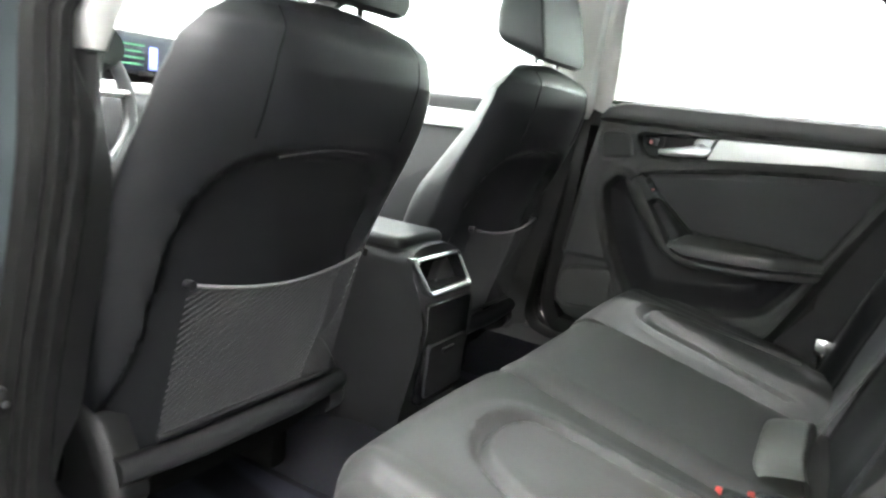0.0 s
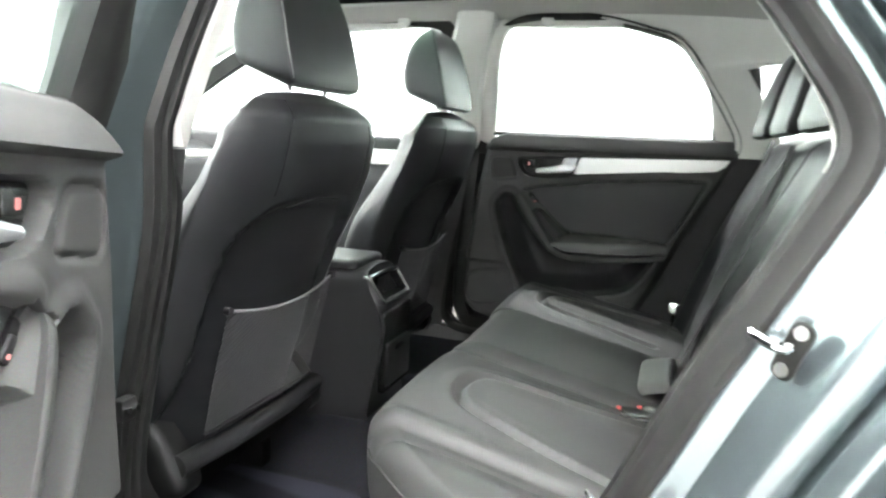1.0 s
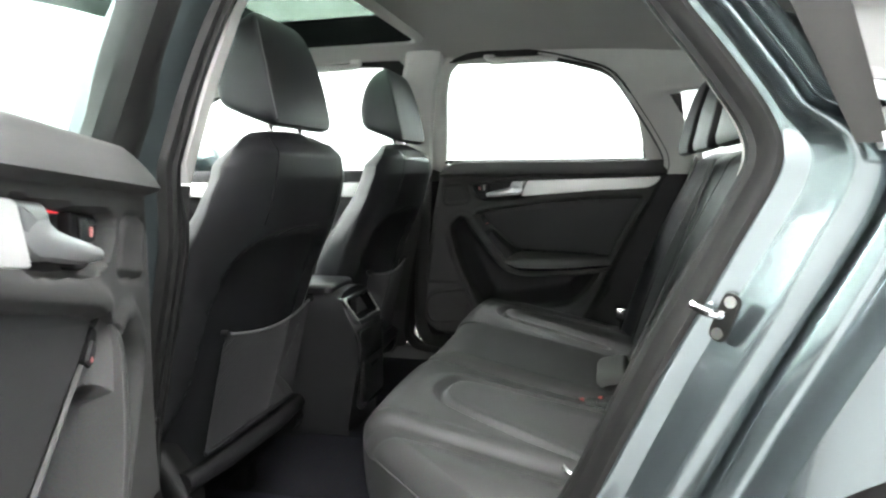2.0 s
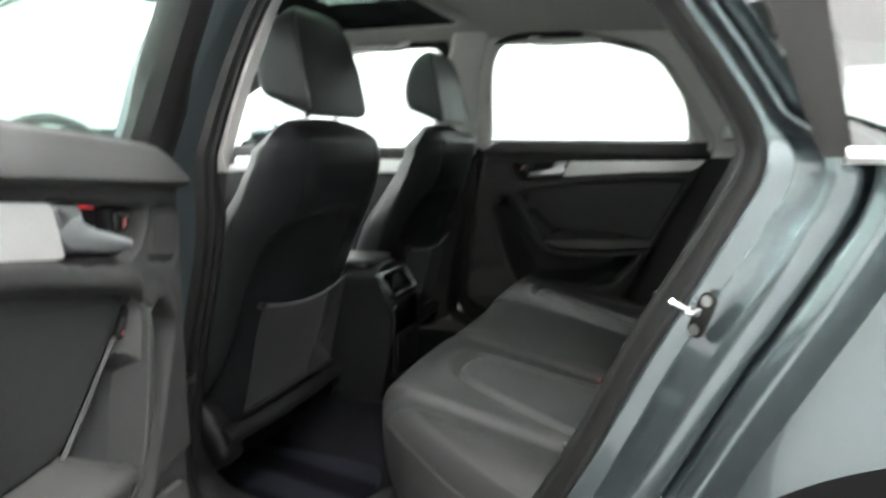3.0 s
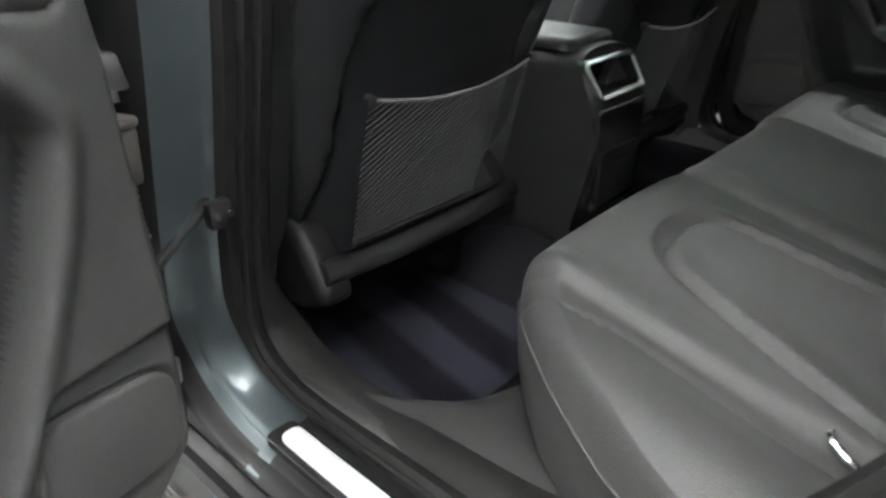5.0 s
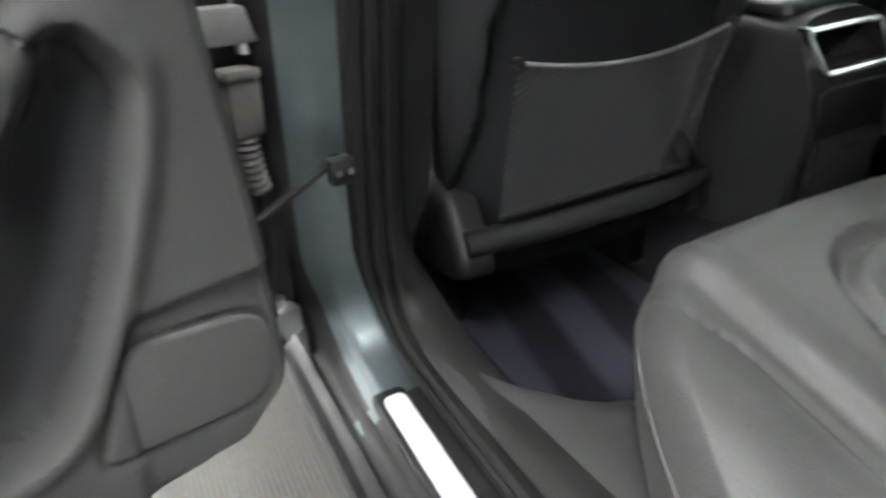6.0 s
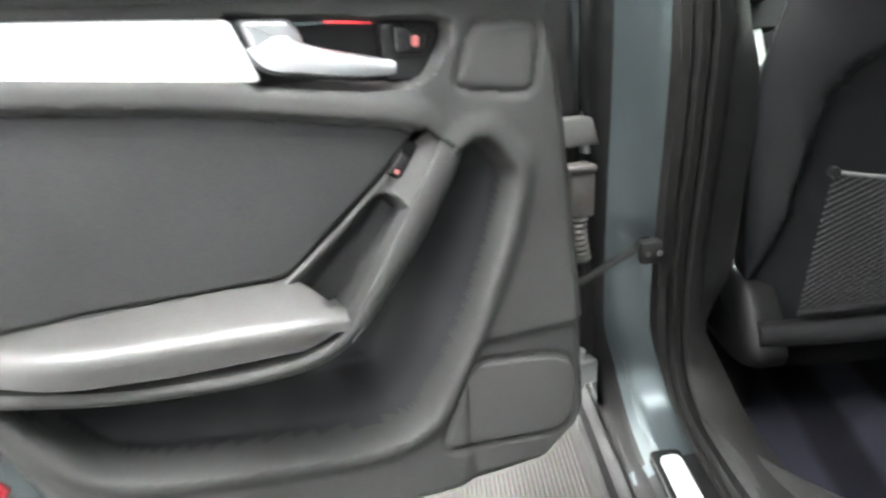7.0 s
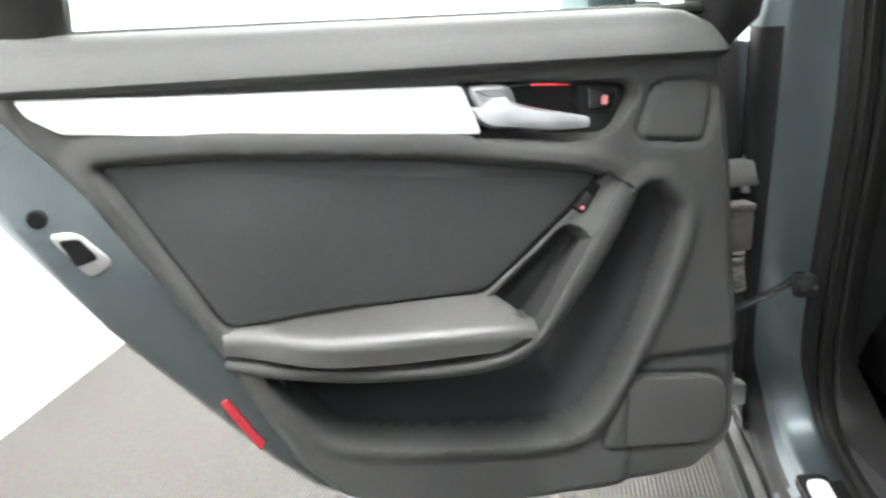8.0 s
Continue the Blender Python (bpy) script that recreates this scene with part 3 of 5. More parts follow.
    grilles = [rounded([Vector(p) for p in ((0.256, 0.571), (0.142, 0.557), (0.118, 0.540), (0.113, 0.478), (0.133, 0.447), (0.300, 0.464))], 0.025),
               rounded([Vector(p) for p in ((0.252, 0.940), (0.177, 0.938), (0.185, 0.868), (0.273, 0.878))], 0.018)]
    bezel = rounded([Vector(p) for p in ((0.480, 0.956), (0.272, 0.946), (0.270, 0.924), (0.299, 0.886), (0.330, 0.880), (0.462, 0.890))], 0.014)

    def relief(p):
        u, z = p
        w = 0.012 * smooth(0.60, 0.90, z) * smooth(0.10, 0.20, u)
        w += 0.020 * smooth(0.962, 0.970, z) - 0.036 * max(0.0, (z - 0.970) / 0.052) ** 1.3 - 0.040 * smooth(1.012, 1.022, z) ** 2
        k = inside(p, insert)
        w -= 0.016 * smooth(-0.003, 0.010, k)
        w += 0.006 * smooth(0.022, 0.004, abs(k + 0.010)) * smooth(0.82, 0.86, z)
        k = inside(p, pocket)
        w -= (0.040 * smooth(-0.001, 0.013, k) + 0.062 * smooth(0.0, 0.065, k)) * (1 - 0.30 * smooth(0.36, 0.24, u))
        w += 0.006 * smooth(0.020, 0.001, abs(k + 0.006))
        w -= 0.008 * smooth(0.600, 0.588, z) * smooth(0.27, 0.25, u) * smooth(-0.008, -0.02, k)
        for g in grilles:
            w -= 0.005 * smooth(0.007, 0.0, abs(inside(p, g)))
        w -= 0.030 * smooth(0.001, 0.008, inside(p, bezel))
        s, v = (u - 0.405) * -0.6 + (z - 0.675) * 0.8, (u - 0.405) * 0.8 + (z - 0.675) * 0.6
        brim = pick([(0.0, 0.058), (0.07, 0.040), (0.13, 0.028), (0.177, 0.022), (0.205, 0.010)], s)
        w -= 0.075 * smooth(0.0, 0.005, min(v + 0.014, brim + 0.008 - v, 0.197 - s, s + 0.005))
        e = min(u - pick(front, z), pick(rear, z) - u, z - 0.400)
        return w - 0.014 * (1 - smooth(0.0, 0.022, e)) ** 2

    def sheet(s, t):
        z = 0.400 + 0.622 * t
        u = pick(front, z) + (pick(rear, z) - pick(front, z)) * s
        return to(u, z, relief(Vector((u, z))) + 0.5 * slope(z))

    panel = part("trim_panel", grid(sheet, 190, 160), DOOR_PLASTIC, door, "charcoal grained plastic door trim")
    # recess shade is put into a darker plastic on the pocket's inner faces
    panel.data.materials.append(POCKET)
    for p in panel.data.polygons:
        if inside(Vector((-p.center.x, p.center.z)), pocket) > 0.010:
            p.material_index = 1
    part("leather_insert", plate(grow(insert, -0.003), to, -0.02, lambda u, z: 0.002 + 0.007 * smooth(0, 0.09, inside(Vector((u, z)), insert)), 0.007, 4), DOOR_INSERT, door, "soft charcoal upper insert")
    # aluminium strip
    alu = rounded([Vector(p) for p in ((0.899, 0.963), (0.890, 0.945), (0.863, 0.928), (0.716, 0.915), (0.450, 0.898), (0.470, 0.950), (0.71, 0.957))], 0.006, 3)
    part("trim_strip", plate(alu, to, 0.0, 0.0150, 0.002), ALU, door, "brushed aluminium strip")
    # release handle in its cup
    part("handle_cup", plate(grow(bezel, -0.003), to, -0.03, -0.016, 0.003), PLASTIC, door, "black handle recess")
    def lever_sec(f):
        c = curve([(0.441, 0.934), (0.432, 0.921), (0.405, 0.913), (0.37, 0.907), (0.332, 0.903)], 6)
        i = min(len(c) - 1, int(round(f * (len(c) - 1))))
        t = (c[min(i + 1, len(c) - 1)] - c[max(i - 1, 0)]).normalized()
        nrm = Vector((-t.y, t.x))
        h = pick([(0, 0.024), (0.2, 0.022), (0.4, 0.014), (0.8, 0.010), (1, 0.006)], f)
        w = pick([(0, 0.012), (0.3, 0.018), (0.7, 0.024), (1, 0.022)], f)
        prof = ((-1, w - 0.010), (-0.8, w - 0.002), (-0.3, w), (0.3, w), (0.8, w - 0.002), (1, w - 0.010), (0.7, w - 0.016), (-0.7, w - 0.016))
        return [to(c[i].x + nrm.x * h * a, c[i].y + nrm.y * h * a, v) for a, v in prof]
    part("handle", ring_mesh([lever_sec(f) for f in np.linspace(0, 1, 25)], True, (True, True)), SATIN, door, "satin silver release lever")
    root = rounded([Vector(p) for p in ((0.465, 0.950), (0.418, 0.949), (0.408, 0.926), (0.425, 0.906), (0.447, 0.905))], 0.010)
    part("handle_root", plate(root, to, -0.015, 0.013, 0.006, 4), SATIN, door, "satin silver lever root")
    lock = rounded([Vector(p) for p in ((0.338, 0.943), (0.281, 0.940), (0.281, 0.926), (0.298, 0.889), (0.334, 0.889))], 0.006)
    sw = part("lock_switch", plate(lock, to, -0.03, -0.004, 0.003), PLASTIC, door, "black lock switch")
    part("lock_button", plate(rounded([Vector(p) for p in ((0.325, 0.938), (0.290, 0.936), (0.296, 0.914), (0.324, 0.914))], 0.003), to, -0.006, 0.0005, 0.002), BLACK, sw)
    part("lock_symbol", plate(rounded([Vector(p) for p in ((0.3085, 0.929), (0.3015, 0.929), (0.302, 0.919), (0.309, 0.919))], 0.002), to, 0.0002, 0.0014, 0.0004), REDDIM, sw, "red lit lock symbol")
    part("lock_bar", plate(rounded([Vector(p) for p in ((0.324, 0.9115), (0.296, 0.9115), (0.296, 0.9085), (0.324, 0.9085))], 0.0008), to, -0.006, -0.001, 0.0006), GREYTRIM, sw)
    if sign > 0:
        part("warning_light", plate(rounded([Vector(p) for p in ((0.386, 0.9470), (0.342, 0.9450), (0.342, 0.9415), (0.386, 0.9435))], 0.001), to, -0.020, -0.0125, 0.001), REDGLOW, door, "small red handle light")
    for g, nm, w in zip(grilles, ("speaker_grille", "tweeter_grille"), (-0.004, 0.011)):
        part(nm, plate(grow(g, -0.003), to, -0.02, w, 0.004), GRILLE, door, "fine perforated speaker cover")
    # armrest: pad with a ridge
    def arm_sec(u):
        end = 1 - smooth(0.60, 0.745, u) ** 1.6 * 0.80
        tip = smooth(0.402, 0.455, u)
        top = pick([(0.402, 0.684), (0.425, 0.700), (0.447, 0.713), (0.50, 0.715), (0.62, 0.710), (0.745, 0.703)], u)
        ridge = pick([(0.402, 0.683), (0.45, 0.687), (0.60, 0.693), (0.725, 0.699), (0.745, 0.697)], u)
        low = pick([(0.402, 0.679), (0.42, 0.668), (0.445, 0.658), (0.56, 0.659), (0.708, 0.669), (0.745, 0.674)], u)
        out = 0.055 * end
        back = -0.012 + 0.045 * (1 - tip)
        pts = [(back, top), (back + (out - back) * 0.5, top + (ridge - top) * 0.42), (out - 0.018, ridge + 0.006), (out - 0.010, ridge + 0.003), (out - 0.004, ridge - 0.001), (out - 0.001, ridge - 0.006), (out, ridge - 0.012), (out - 0.001, (ridge + low) / 2 - 0.004), (out - 0.001, low + 0.002), (out - 0.004, low), (-0.012, low)]
        return [to(u, z, w) for w, z in pts]
    part("armrest", ring_mesh([arm_sec(u) for u in np.linspace(0.402, 0.748, 60)], True, (True, True)), ARMREST, door, "padded charcoal leatherette armrest")
    # pull grip: a rounded bar that starts as the lip under the armrest, and the finger recess behind it
    crest = curve([(0.750, 0.664, 0.004), (0.70, 0.658, 0.024), (0.62, 0.650, 0.042), (0.55, 0.646, 0.050), (0.480, 0.645, 0.053), (0.434, 0.652, 0.055), (0.404, 0.670, 0.055), (0.383, 0.696, 0.053), (0.356, 0.734, 0.046), (0.322, 0.779, 0.034), (0.297, 0.812, 0.023), (0.284, 0.830, 0.011), (0.278, 0.840, -0.012)], 8)
    rings = []
    for i, c in enumerate(crest):
        e = crest[min(i + 1, len(crest) - 1)] - crest[max(i - 1, 0)]
        n = Vector((e.y, -e.x)).normalized()
        if n.dot(Vector((0.8, 0.6))) < 0:
            n = -n
        bar = smooth(0.45, 0.39, c.x)
        wd = 0.012 * smooth(0.41, 0.33, c.x)
        prof = [(0.005 - 0.012 * bar, -0.060), (0.0045 - 0.003 * bar, -0.009), (0.003, -0.002), (0.0, 0.0), (-0.004 - 0.2 * wd, 0.0), (-0.009 - 0.55 * wd, -0.002), (-0.013 - 0.85 * wd, -0.007), (-0.016 - 0.002 * bar - wd, -0.016), (-0.017 - 0.008 * bar - wd, -0.035), (-0.017 - 0.014 * bar - wd, -0.075)]
        rings.append([to(c.x + n.x * a, c.y + n.y * a, c.z + w) for a, w in prof])
    grip = ring_mesh(rings, False)

    def grip_w(u, z):
        """Depth of the grip's upper face between its bar and the insert."""
        s = (u - 0.405) * -0.6 + (z - 0.675) * 0.8
        v = (u - 0.405) * 0.8 + (z - 0.675) * 0.6
        edge = pick([(0.0, 0.058), (0.07, 0.040), (0.13, 0.028), (0.177, 0.022), (0.205, 0.010)], s)
        high = pick([(0.0, 0.054), (0.06, 0.047), (0.12, 0.035), (0.17, 0.022), (0.20, 0.008)], s)
        low = pick([(0.0, 0.005), (0.10, 0.004), (0.17, 0.004), (0.20, 0.002)], s)
        return s, v, edge, high + (low - high) * smooth(-0.016, edge * 0.7, v)

    deep_at = []

    def upper(a, b):
        s = -0.01 + 0.212 * a
        edge = pick([(0.0, 0.058), (0.07, 0.040), (0.13, 0.028), (0.177, 0.022), (0.205, 0.010)], s)
        v = -0.015 + (edge + 0.015) * b
        u, z = 0.405 - 0.6 * s + 0.8 * v, 0.675 + 0.8 * s + 0.6 * v
        w = grip_w(u, z)[3]
        # a finger cup: steep at the bar and at its upper end, rising gently to the lip at the insert
        cup = smooth(0.0, 0.012, (0.128 - s) - 0.012 * ((b - 0.5) * 2) ** 2) * smooth(-0.012, -0.003, v) * (1 - smooth(0.40, 0.97, b) ** 1.5)
        w = w + (-0.022 - w) * cup
        v -= 0.004 * cup * smooth(0.5, 0.0, b)
        u, z = 0.405 - 0.6 * s + 0.8 * v, 0.675 + 0.8 * s + 0.6 * v
        deep_at.append(cup)
        return to(u, z, w - 0.004 * smooth(0.95, 1.0, b))
    bmesh.ops.recalc_face_normals(grip, faces=grip.faces)
    bar_ob = part("pull_grip", grip, DOOR_PLASTIC, door, "slanted charcoal pull grip")
    pad_ob = part("grip_pad", grid(upper, 80, 48), DOOR_PLASTIC, bar_ob, "charcoal switch pad with a finger cup")
    # the cup's inner shade is put into a darker colour on its deep faces
    pad_ob.data.materials.append(DOOR_INSERT)
    for p in pad_ob.data.polygons:
        if min(deep_at[k] for k in p.vertices) > 0.35:
            p.material_index = 1

    def on_grip(d):
        return lambda u, z: grip_w(u, z)[3] + d
    sws = rounded([Vector(p) for p in ((0.3445, 0.8045), (0.3315, 0.7955), (0.3085, 0.8275), (0.3185, 0.8355))], 0.005)
    ws = part("window_switch", plate(sws, to, -0.01, on_grip(0.0012), 0.001), DARK, door, "black window switch with red symbol")
    part("switch_rocker", plate(rounded([Vector(p) for p in ((0.3420, 0.8050), (0.3320, 0.7985), (0.3190, 0.8165), (0.3275, 0.8230))], 0.003), to, -0.01, on_grip(0.0045), 0.0015), PLASTIC, ws)
    part("switch_symbol", plate(rounded([Vector(p) for p in ((0.3365, 0.8045), (0.3325, 0.8020), (0.3300, 0.8055), (0.3340, 0.8080))], 0.001), to, 0.0, on_grip(0.0051), 0.0004), REDDIM, ws, "pale red window symbol")

    # latch, screw and a red plate for a red reflection on the painted edge
    if sign > 0:
        part("latch_plate", plate(rounded([Vector(p) for p in ((0.908, 0.826), (0.878, 0.826), (0.846, 0.788), (0.874, 0.772))], 0.012), to, -0.03, -0.0125, 0.002), STEEL, door, "dull steel latch plate")
        part("latch_mouth", plate(rounded([Vector(p) for p in ((0.897, 0.818), (0.877, 0.818), (0.862, 0.795), (0.884, 0.788))], 0.004), to, -0.02, -0.0095, 0.001), DARK, door, "dark latch mouth")
        part("shell_bolt", plate([Vector((0.913 + 0.010 * math.cos(a), 0.842 + 0.010 * math.sin(a))) for a in np.linspace(0, 2 * math.pi, 12, False)], to, -0.02, -0.010, 0.003), DARK, door, "dark bolt head")
        part("red_reflection", plate(rounded([Vector(p) for p in ((0.757, 0.612), (0.766, 0.606), (0.729, 0.535), (0.722, 0.545))], 0.004), to, -0.03, -0.0115, 0.002), DARKRED, door, "red reflection on the paint, made as a plate")
        # hinges, wiring sleeve and check strap in the gap at pillar B
        for z, hgt in ((0.80, 0.018), (0.455, 0.018)):
            h = part("hinge", block(-0.098, -0.020, -0.064, -0.040, z - hgt, z + hgt, 0.004, 2), STEEL, door, "bare steel door hinge")
            part("hinge_pin", tube([(-0.040, -0.046, z - hgt - 0.012), (-0.040, -0.046, z + hgt + 0.012)], 0.008, 10), STEEL, h)
        part("wiring_plug", block(-0.080, -0.043, -0.078, -0.052, 0.692, 0.752, 0.006, 2), WIRE, door, "brown-grey wiring plug")
        part("plug_cap", block(-0.084, -0.043, -0.081, -0.052, 0.750, 0.762, 0.005, 2), WIRE, door)
        ribs = [Vector((-0.061 + 0.008 * (k / 16) ** 2, -0.065, 0.692 - 0.062 * k / 16)) for k in range(17)]
        part("wiring_sleeve", tube(ribs, [0.0135 if k % 2 else 0.0105 for k in range(17)], 12), WIRE, door, "ribbed wiring sleeve")
        loose = curve([(-0.055, -0.065, 0.632), (-0.050, -0.062, 0.56), (-0.056, -0.058, 0.50), (-0.050, -0.060, 0.43)], 6)
        part("cable", tube(loose, 0.005, 8), RUBBER, door, "black cable")
        # black plate added to darken the deep gap at the hinges
        part("gap_shade", plate(rounded([Vector(p) for p in ((0.150, 0.975), (0.0, 0.975), (0.0, 0.44), (0.105, 0.44))], 0.01), to, -0.150, -0.142, 0.002), RUBBER, door, "black plate behind the hinges, in place of the gap's shade")
    # glass frame
    win = [(0.18, 1.000), (0.193, 1.12), (0.207, 1.255), (0.235, 1.322), (0.32, 1.346), (0.485, 1.340), (0.662, 1.314), (0.765, 1.286), (0.80, 1.21), (0.828, 1.13), (0.856, 1.000)]
    inner = curve(win, 4)
    outer = grow(curve(win + [(0.6, 0.99)], 4, True), 0.048)[: len(inner)]
    rings = []
    for a, b in zip(inner, outer):
        s = slope(a.y)
        s2 = slope(b.y)
        m = (a + b) / 2
        rings.append([to(a.x, a.y, -0.055 + s), to(a.x, a.y, -0.03 + s), to((a.x * 3 + b.x) / 4, (a.y * 3 + b.y) / 4, -0.018 + s), to(m.x, m.y, -0.014 + slope(m.y)), to(b.x, b.y, -0.022 + s2), to(b.x, b.y, -0.075 + s2), to(m.x, m.y, -0.085 + slope(m.y))])
    part("window_frame", ring_mesh(rings, True, (True, True)), RUBBER if sign > 0 else TRIM_LIGHT, door, "black window frame" if sign > 0 else "pale grey window frame lining")
    pane = plate(grow([Vector(p) for p in inner], 0.008), lambda u, z, w: to(u, z, w - 0.05 + slope(z)), 0.0, 0.004, 0.001)
    g = part("window_glass", pane, GLASS, door, "green tinted window glass")
    g.visible_shadow = False
    bar = [to(u, z, -0.045 + slope(z)) for u, z in ((0.875, 1.0), (0.85, 1.12), (0.80, 1.27))]
    if sign > 0:
        part("window_divider", tube(bar, 0.012, 8), BLACK, door, "black window divider")
    else:
        tri = rounded([Vector(p) for p in ((0.845, 1.01), (0.832, 1.15), (0.905, 1.01))], 0.01)
        part("quarter_blank", plate(tri, to, -0.05, lambda u, z: -0.03 + slope(z), 0.003), BLACK, door, "black corner filler")
    # door lip strip under the glass
    lip = [to(u, 1.016, -0.028) for u in np.linspace(0.17, 0.92, 12)]
    part("glass_wiper", tube(lip, 0.007, 8), RUBBER, door, "black glass wiper strip")
    return door


near_door = rear_door(1)
far_door = rear_door(-1)


# ---- front seats ----
HEAD_WIDE = [(0, 0.108), (0.03, 0.119), (0.10, 0.125), (0.35, 0.126), (0.6, 0.120), (0.78, 0.111), (0.88, 0.101), (0.94, 0.090), (0.98, 0.074), (1, 0.050)]
HEAD_REAR = [(0, -0.074), (0.03, -0.086), (0.10, -0.088), (0.5, -0.070), (0.78, -0.052), (0.90, -0.041), (0.96, -0.031), (1, -0.014)]
HEAD_FRONT = [(0, 0.020), (0.04, 0.034), (0.15, 0.045), (0.4, 0.050), (0.65, 0.044), (0.82, 0.032), (0.92, 0.019), (0.98, 0.007), (1, -0.002)]
HEAD_STEPS = [0, 0.012, 0.03, 0.06, 0.10, 0.16, 0.23, 0.31, 0.40, 0.49, 0.58, 0.67, 0.75, 0.82, 0.88, 0.925, 0.955, 0.978, 0.992, 1.0]


def head_ring(f, x, y, z, high, facing, wide):
    """One level of a wedge-shaped head restraint: a flat rear panel between two seamed corners, soft gussets, rounded front."""
    a, r, q = pick(HEAD_WIDE, f) * wide, pick(HEAD_REAR, f), pick(HEAD_FRONT, f)
    out = []
    for px, py, soft in ((r, -a, 0.010), (r, a, 0.010), (q, a * 0.90, 0.034), (q, -a * 0.90, 0.034)):
        out.append((Vector((px, py)), soft))
    ring = []
    for i, (b, soft) in enumerate(out):
        p, n = out[i - 1][0], out[(i + 1) % 4][0]
        s = b + (p - b).normalized() * min(soft, (p - b).length * 0.45)
        e = b + (n - b).normalized() * min(soft, (n - b).length * 0.45)
        for j in range(6):
            t = j / 5
            c = s * (1 - t) ** 2 + b * 2 * t * (1 - t) + e * t * t
            share = (c.x - r) / max(0.01, q - r)
            ring.append(Vector((x + facing * c.x, y + c.y, z + high * f + 0.034 * share * (1 - f) ** 2 - 0.010 * (share - 0.5) * f)))
    return ring


def front_seat(yc, dx, dz):
    seat = thing("front_seat", "black leather front car seat with net pocket on its back", "car seat", (dx, yc, dz), "front seats")
    half = [(0.40, 0.205), (0.50, 0.228), (0.60, 0.250), (0.70, 0.267), (0.80, 0.276), (0.88, 0.276), (0.95, 0.268), (1.0, 0.250), (1.03, 0.222), (1.05, 0.180), (1.062, 0.125), (1.068, 0.06)]
    arch = curve([Vector(p) for p in ((-0.205, 0.40), (-0.208, 0.62), (-0.205, 0.76), (-0.188, 0.832), (-0.14, 0.868), (-0.085, 0.879), (0, 0.882), (0.085, 0.879), (0.14, 0.868), (0.188, 0.832), (0.205, 0.76), (0.208, 0.62), (0.205, 0.40))], 3, True)

    def back_x(z):
        return pick([(0.38, 0.070), (0.47, 0.052), (0.62, 0.018), (0.70, -0.002), (0.78, -0.030), (0.85, -0.062), (0.92, -0.090), (0.98, -0.106), (1.02, -0.108), (1.05, -0.100), (1.068, -0.085)], z)

    def section(z):
        a = pick(half, z)
        top = smooth(1.0, 1.068, z)
        deep = 0.160 - 0.070 * top - 0.030 * smooth(0.75, 1.0, z)
        xr = back_x(z) + 0.022 * smooth(1.02, 1.068, z)
        ring = []
        n = 88
        for i in range(n):
            t = 2 * math.pi * i / n
            c, s = math.cos(t), math.sin(t)
            px = math.copysign(abs(c) ** 0.54, c)
            py = math.copysign(abs(s) ** 0.57, s)
            x = xr + deep / 2 - px * deep / 2
            y = py * a * (1 - 0.20 * smooth(0.4, -0.8, px) * smooth(0.72, 0.98, z))
            if px > 0:
                x += 0.020 * abs(y / a) ** 2.2 * (1 - 0.5 * top) * smooth(0.0, 0.7, px)
                if px > 0.3:
                    x += 0.024 * smooth(-0.004, 0.016, inside(Vector((y, z)), arch))
            ring.append(Vector((x, y, z)))
        return ring

    zs = [0.385 + 0.683 * math.sin(0.5 * math.pi * i / 110) ** 0.9 for i in range(111)]
    part("backrest", ring_mesh([section(z) for z in zs], True, (True, True)), LEATHER, seat, "black leather backrest shell")
    # arch edge bead and seam at its crown
    bead = [Vector((back_x(p.y) + 0.004, p.x, p.y)) for p in curve([(-0.085, 0.874), (0, 0.880), (0.10, 0.870)], 6)]
    part("crown_seam", tube(bead, 0.0016, 6), NETTING, seat, "pale crown seam")
    for side in (-1, 1):
        line = [Vector((back_x(z) + 0.022 * smooth(1.02, 1.068, z) + 0.0045, side * (0.150 - 0.02 * smooth(0.98, 1.06, z)), z)) for z in np.linspace(0.895, 1.050, 14)]
        part("panel_seam", tube(line, 0.0010, 6), LEATHER_MATT, seat, "stitched black panel seam")
    # net pocket
    def net(u, v):
        top = 0.70 - 0.022 * (1 - (2 * u - 1) ** 2)
        z = 0.468 + (top - 0.468) * v
        y = 0.178 - 0.356 * u
        return Vector((back_x(z) - 0.003 - 0.014 * math.sin(math.pi * u) * v, y, z))

    bm = bmesh.new()
    def cord(a, b, r):
        pts = [net(a[0] + (b[0] - a[0]) * k / 8, a[1] + (b[1] - a[1]) * k / 8) for k in range(9)]
        tube(pts, r, 4, bm, False)
    n = 26
    for slope_sign in (1, -1):
        for k in range(-22, n + 1):
            u0, u1 = k / n, (k + 22) / n
            v0, v1 = 0.0, 1.0
            if u0 < 0:
                v0, u0 = -u0 / (22 / n), 0.0
            if u1 > 1:
                v1, u1 = v0 + (1 - u0) / (22 / n) if u0 > 0 or v0 == 0 else v0 + 1 / (22 / n), 1.0
                v1 = min(v1, 1.0)
            a, b = ((u0, v0), (u1, v1)) if slope_sign > 0 else ((1 - u0, v0), (1 - u1, v1))
            cord(a, b, 0.0012 if slope_sign > 0 else 0.0004)
    pocket = part("net_pocket", bm, NETTING, seat, "fine grey elastic net pocket")
    tagged(pocket, kind="stuff")
    part("net_hem", tube([net(k / 16, 1.0) for k in range(17)], 0.0028, 8), THREAD, seat, "pale elastic hem")
    part("net_base", tube([net(k / 8, 0.0) + Vector((-0.002, 0, 0)) for k in range(9)], 0.005, 8), PLASTIC, seat, "black lower net rail")
    for u in (0, 1):
        p = net(u, 1.0)
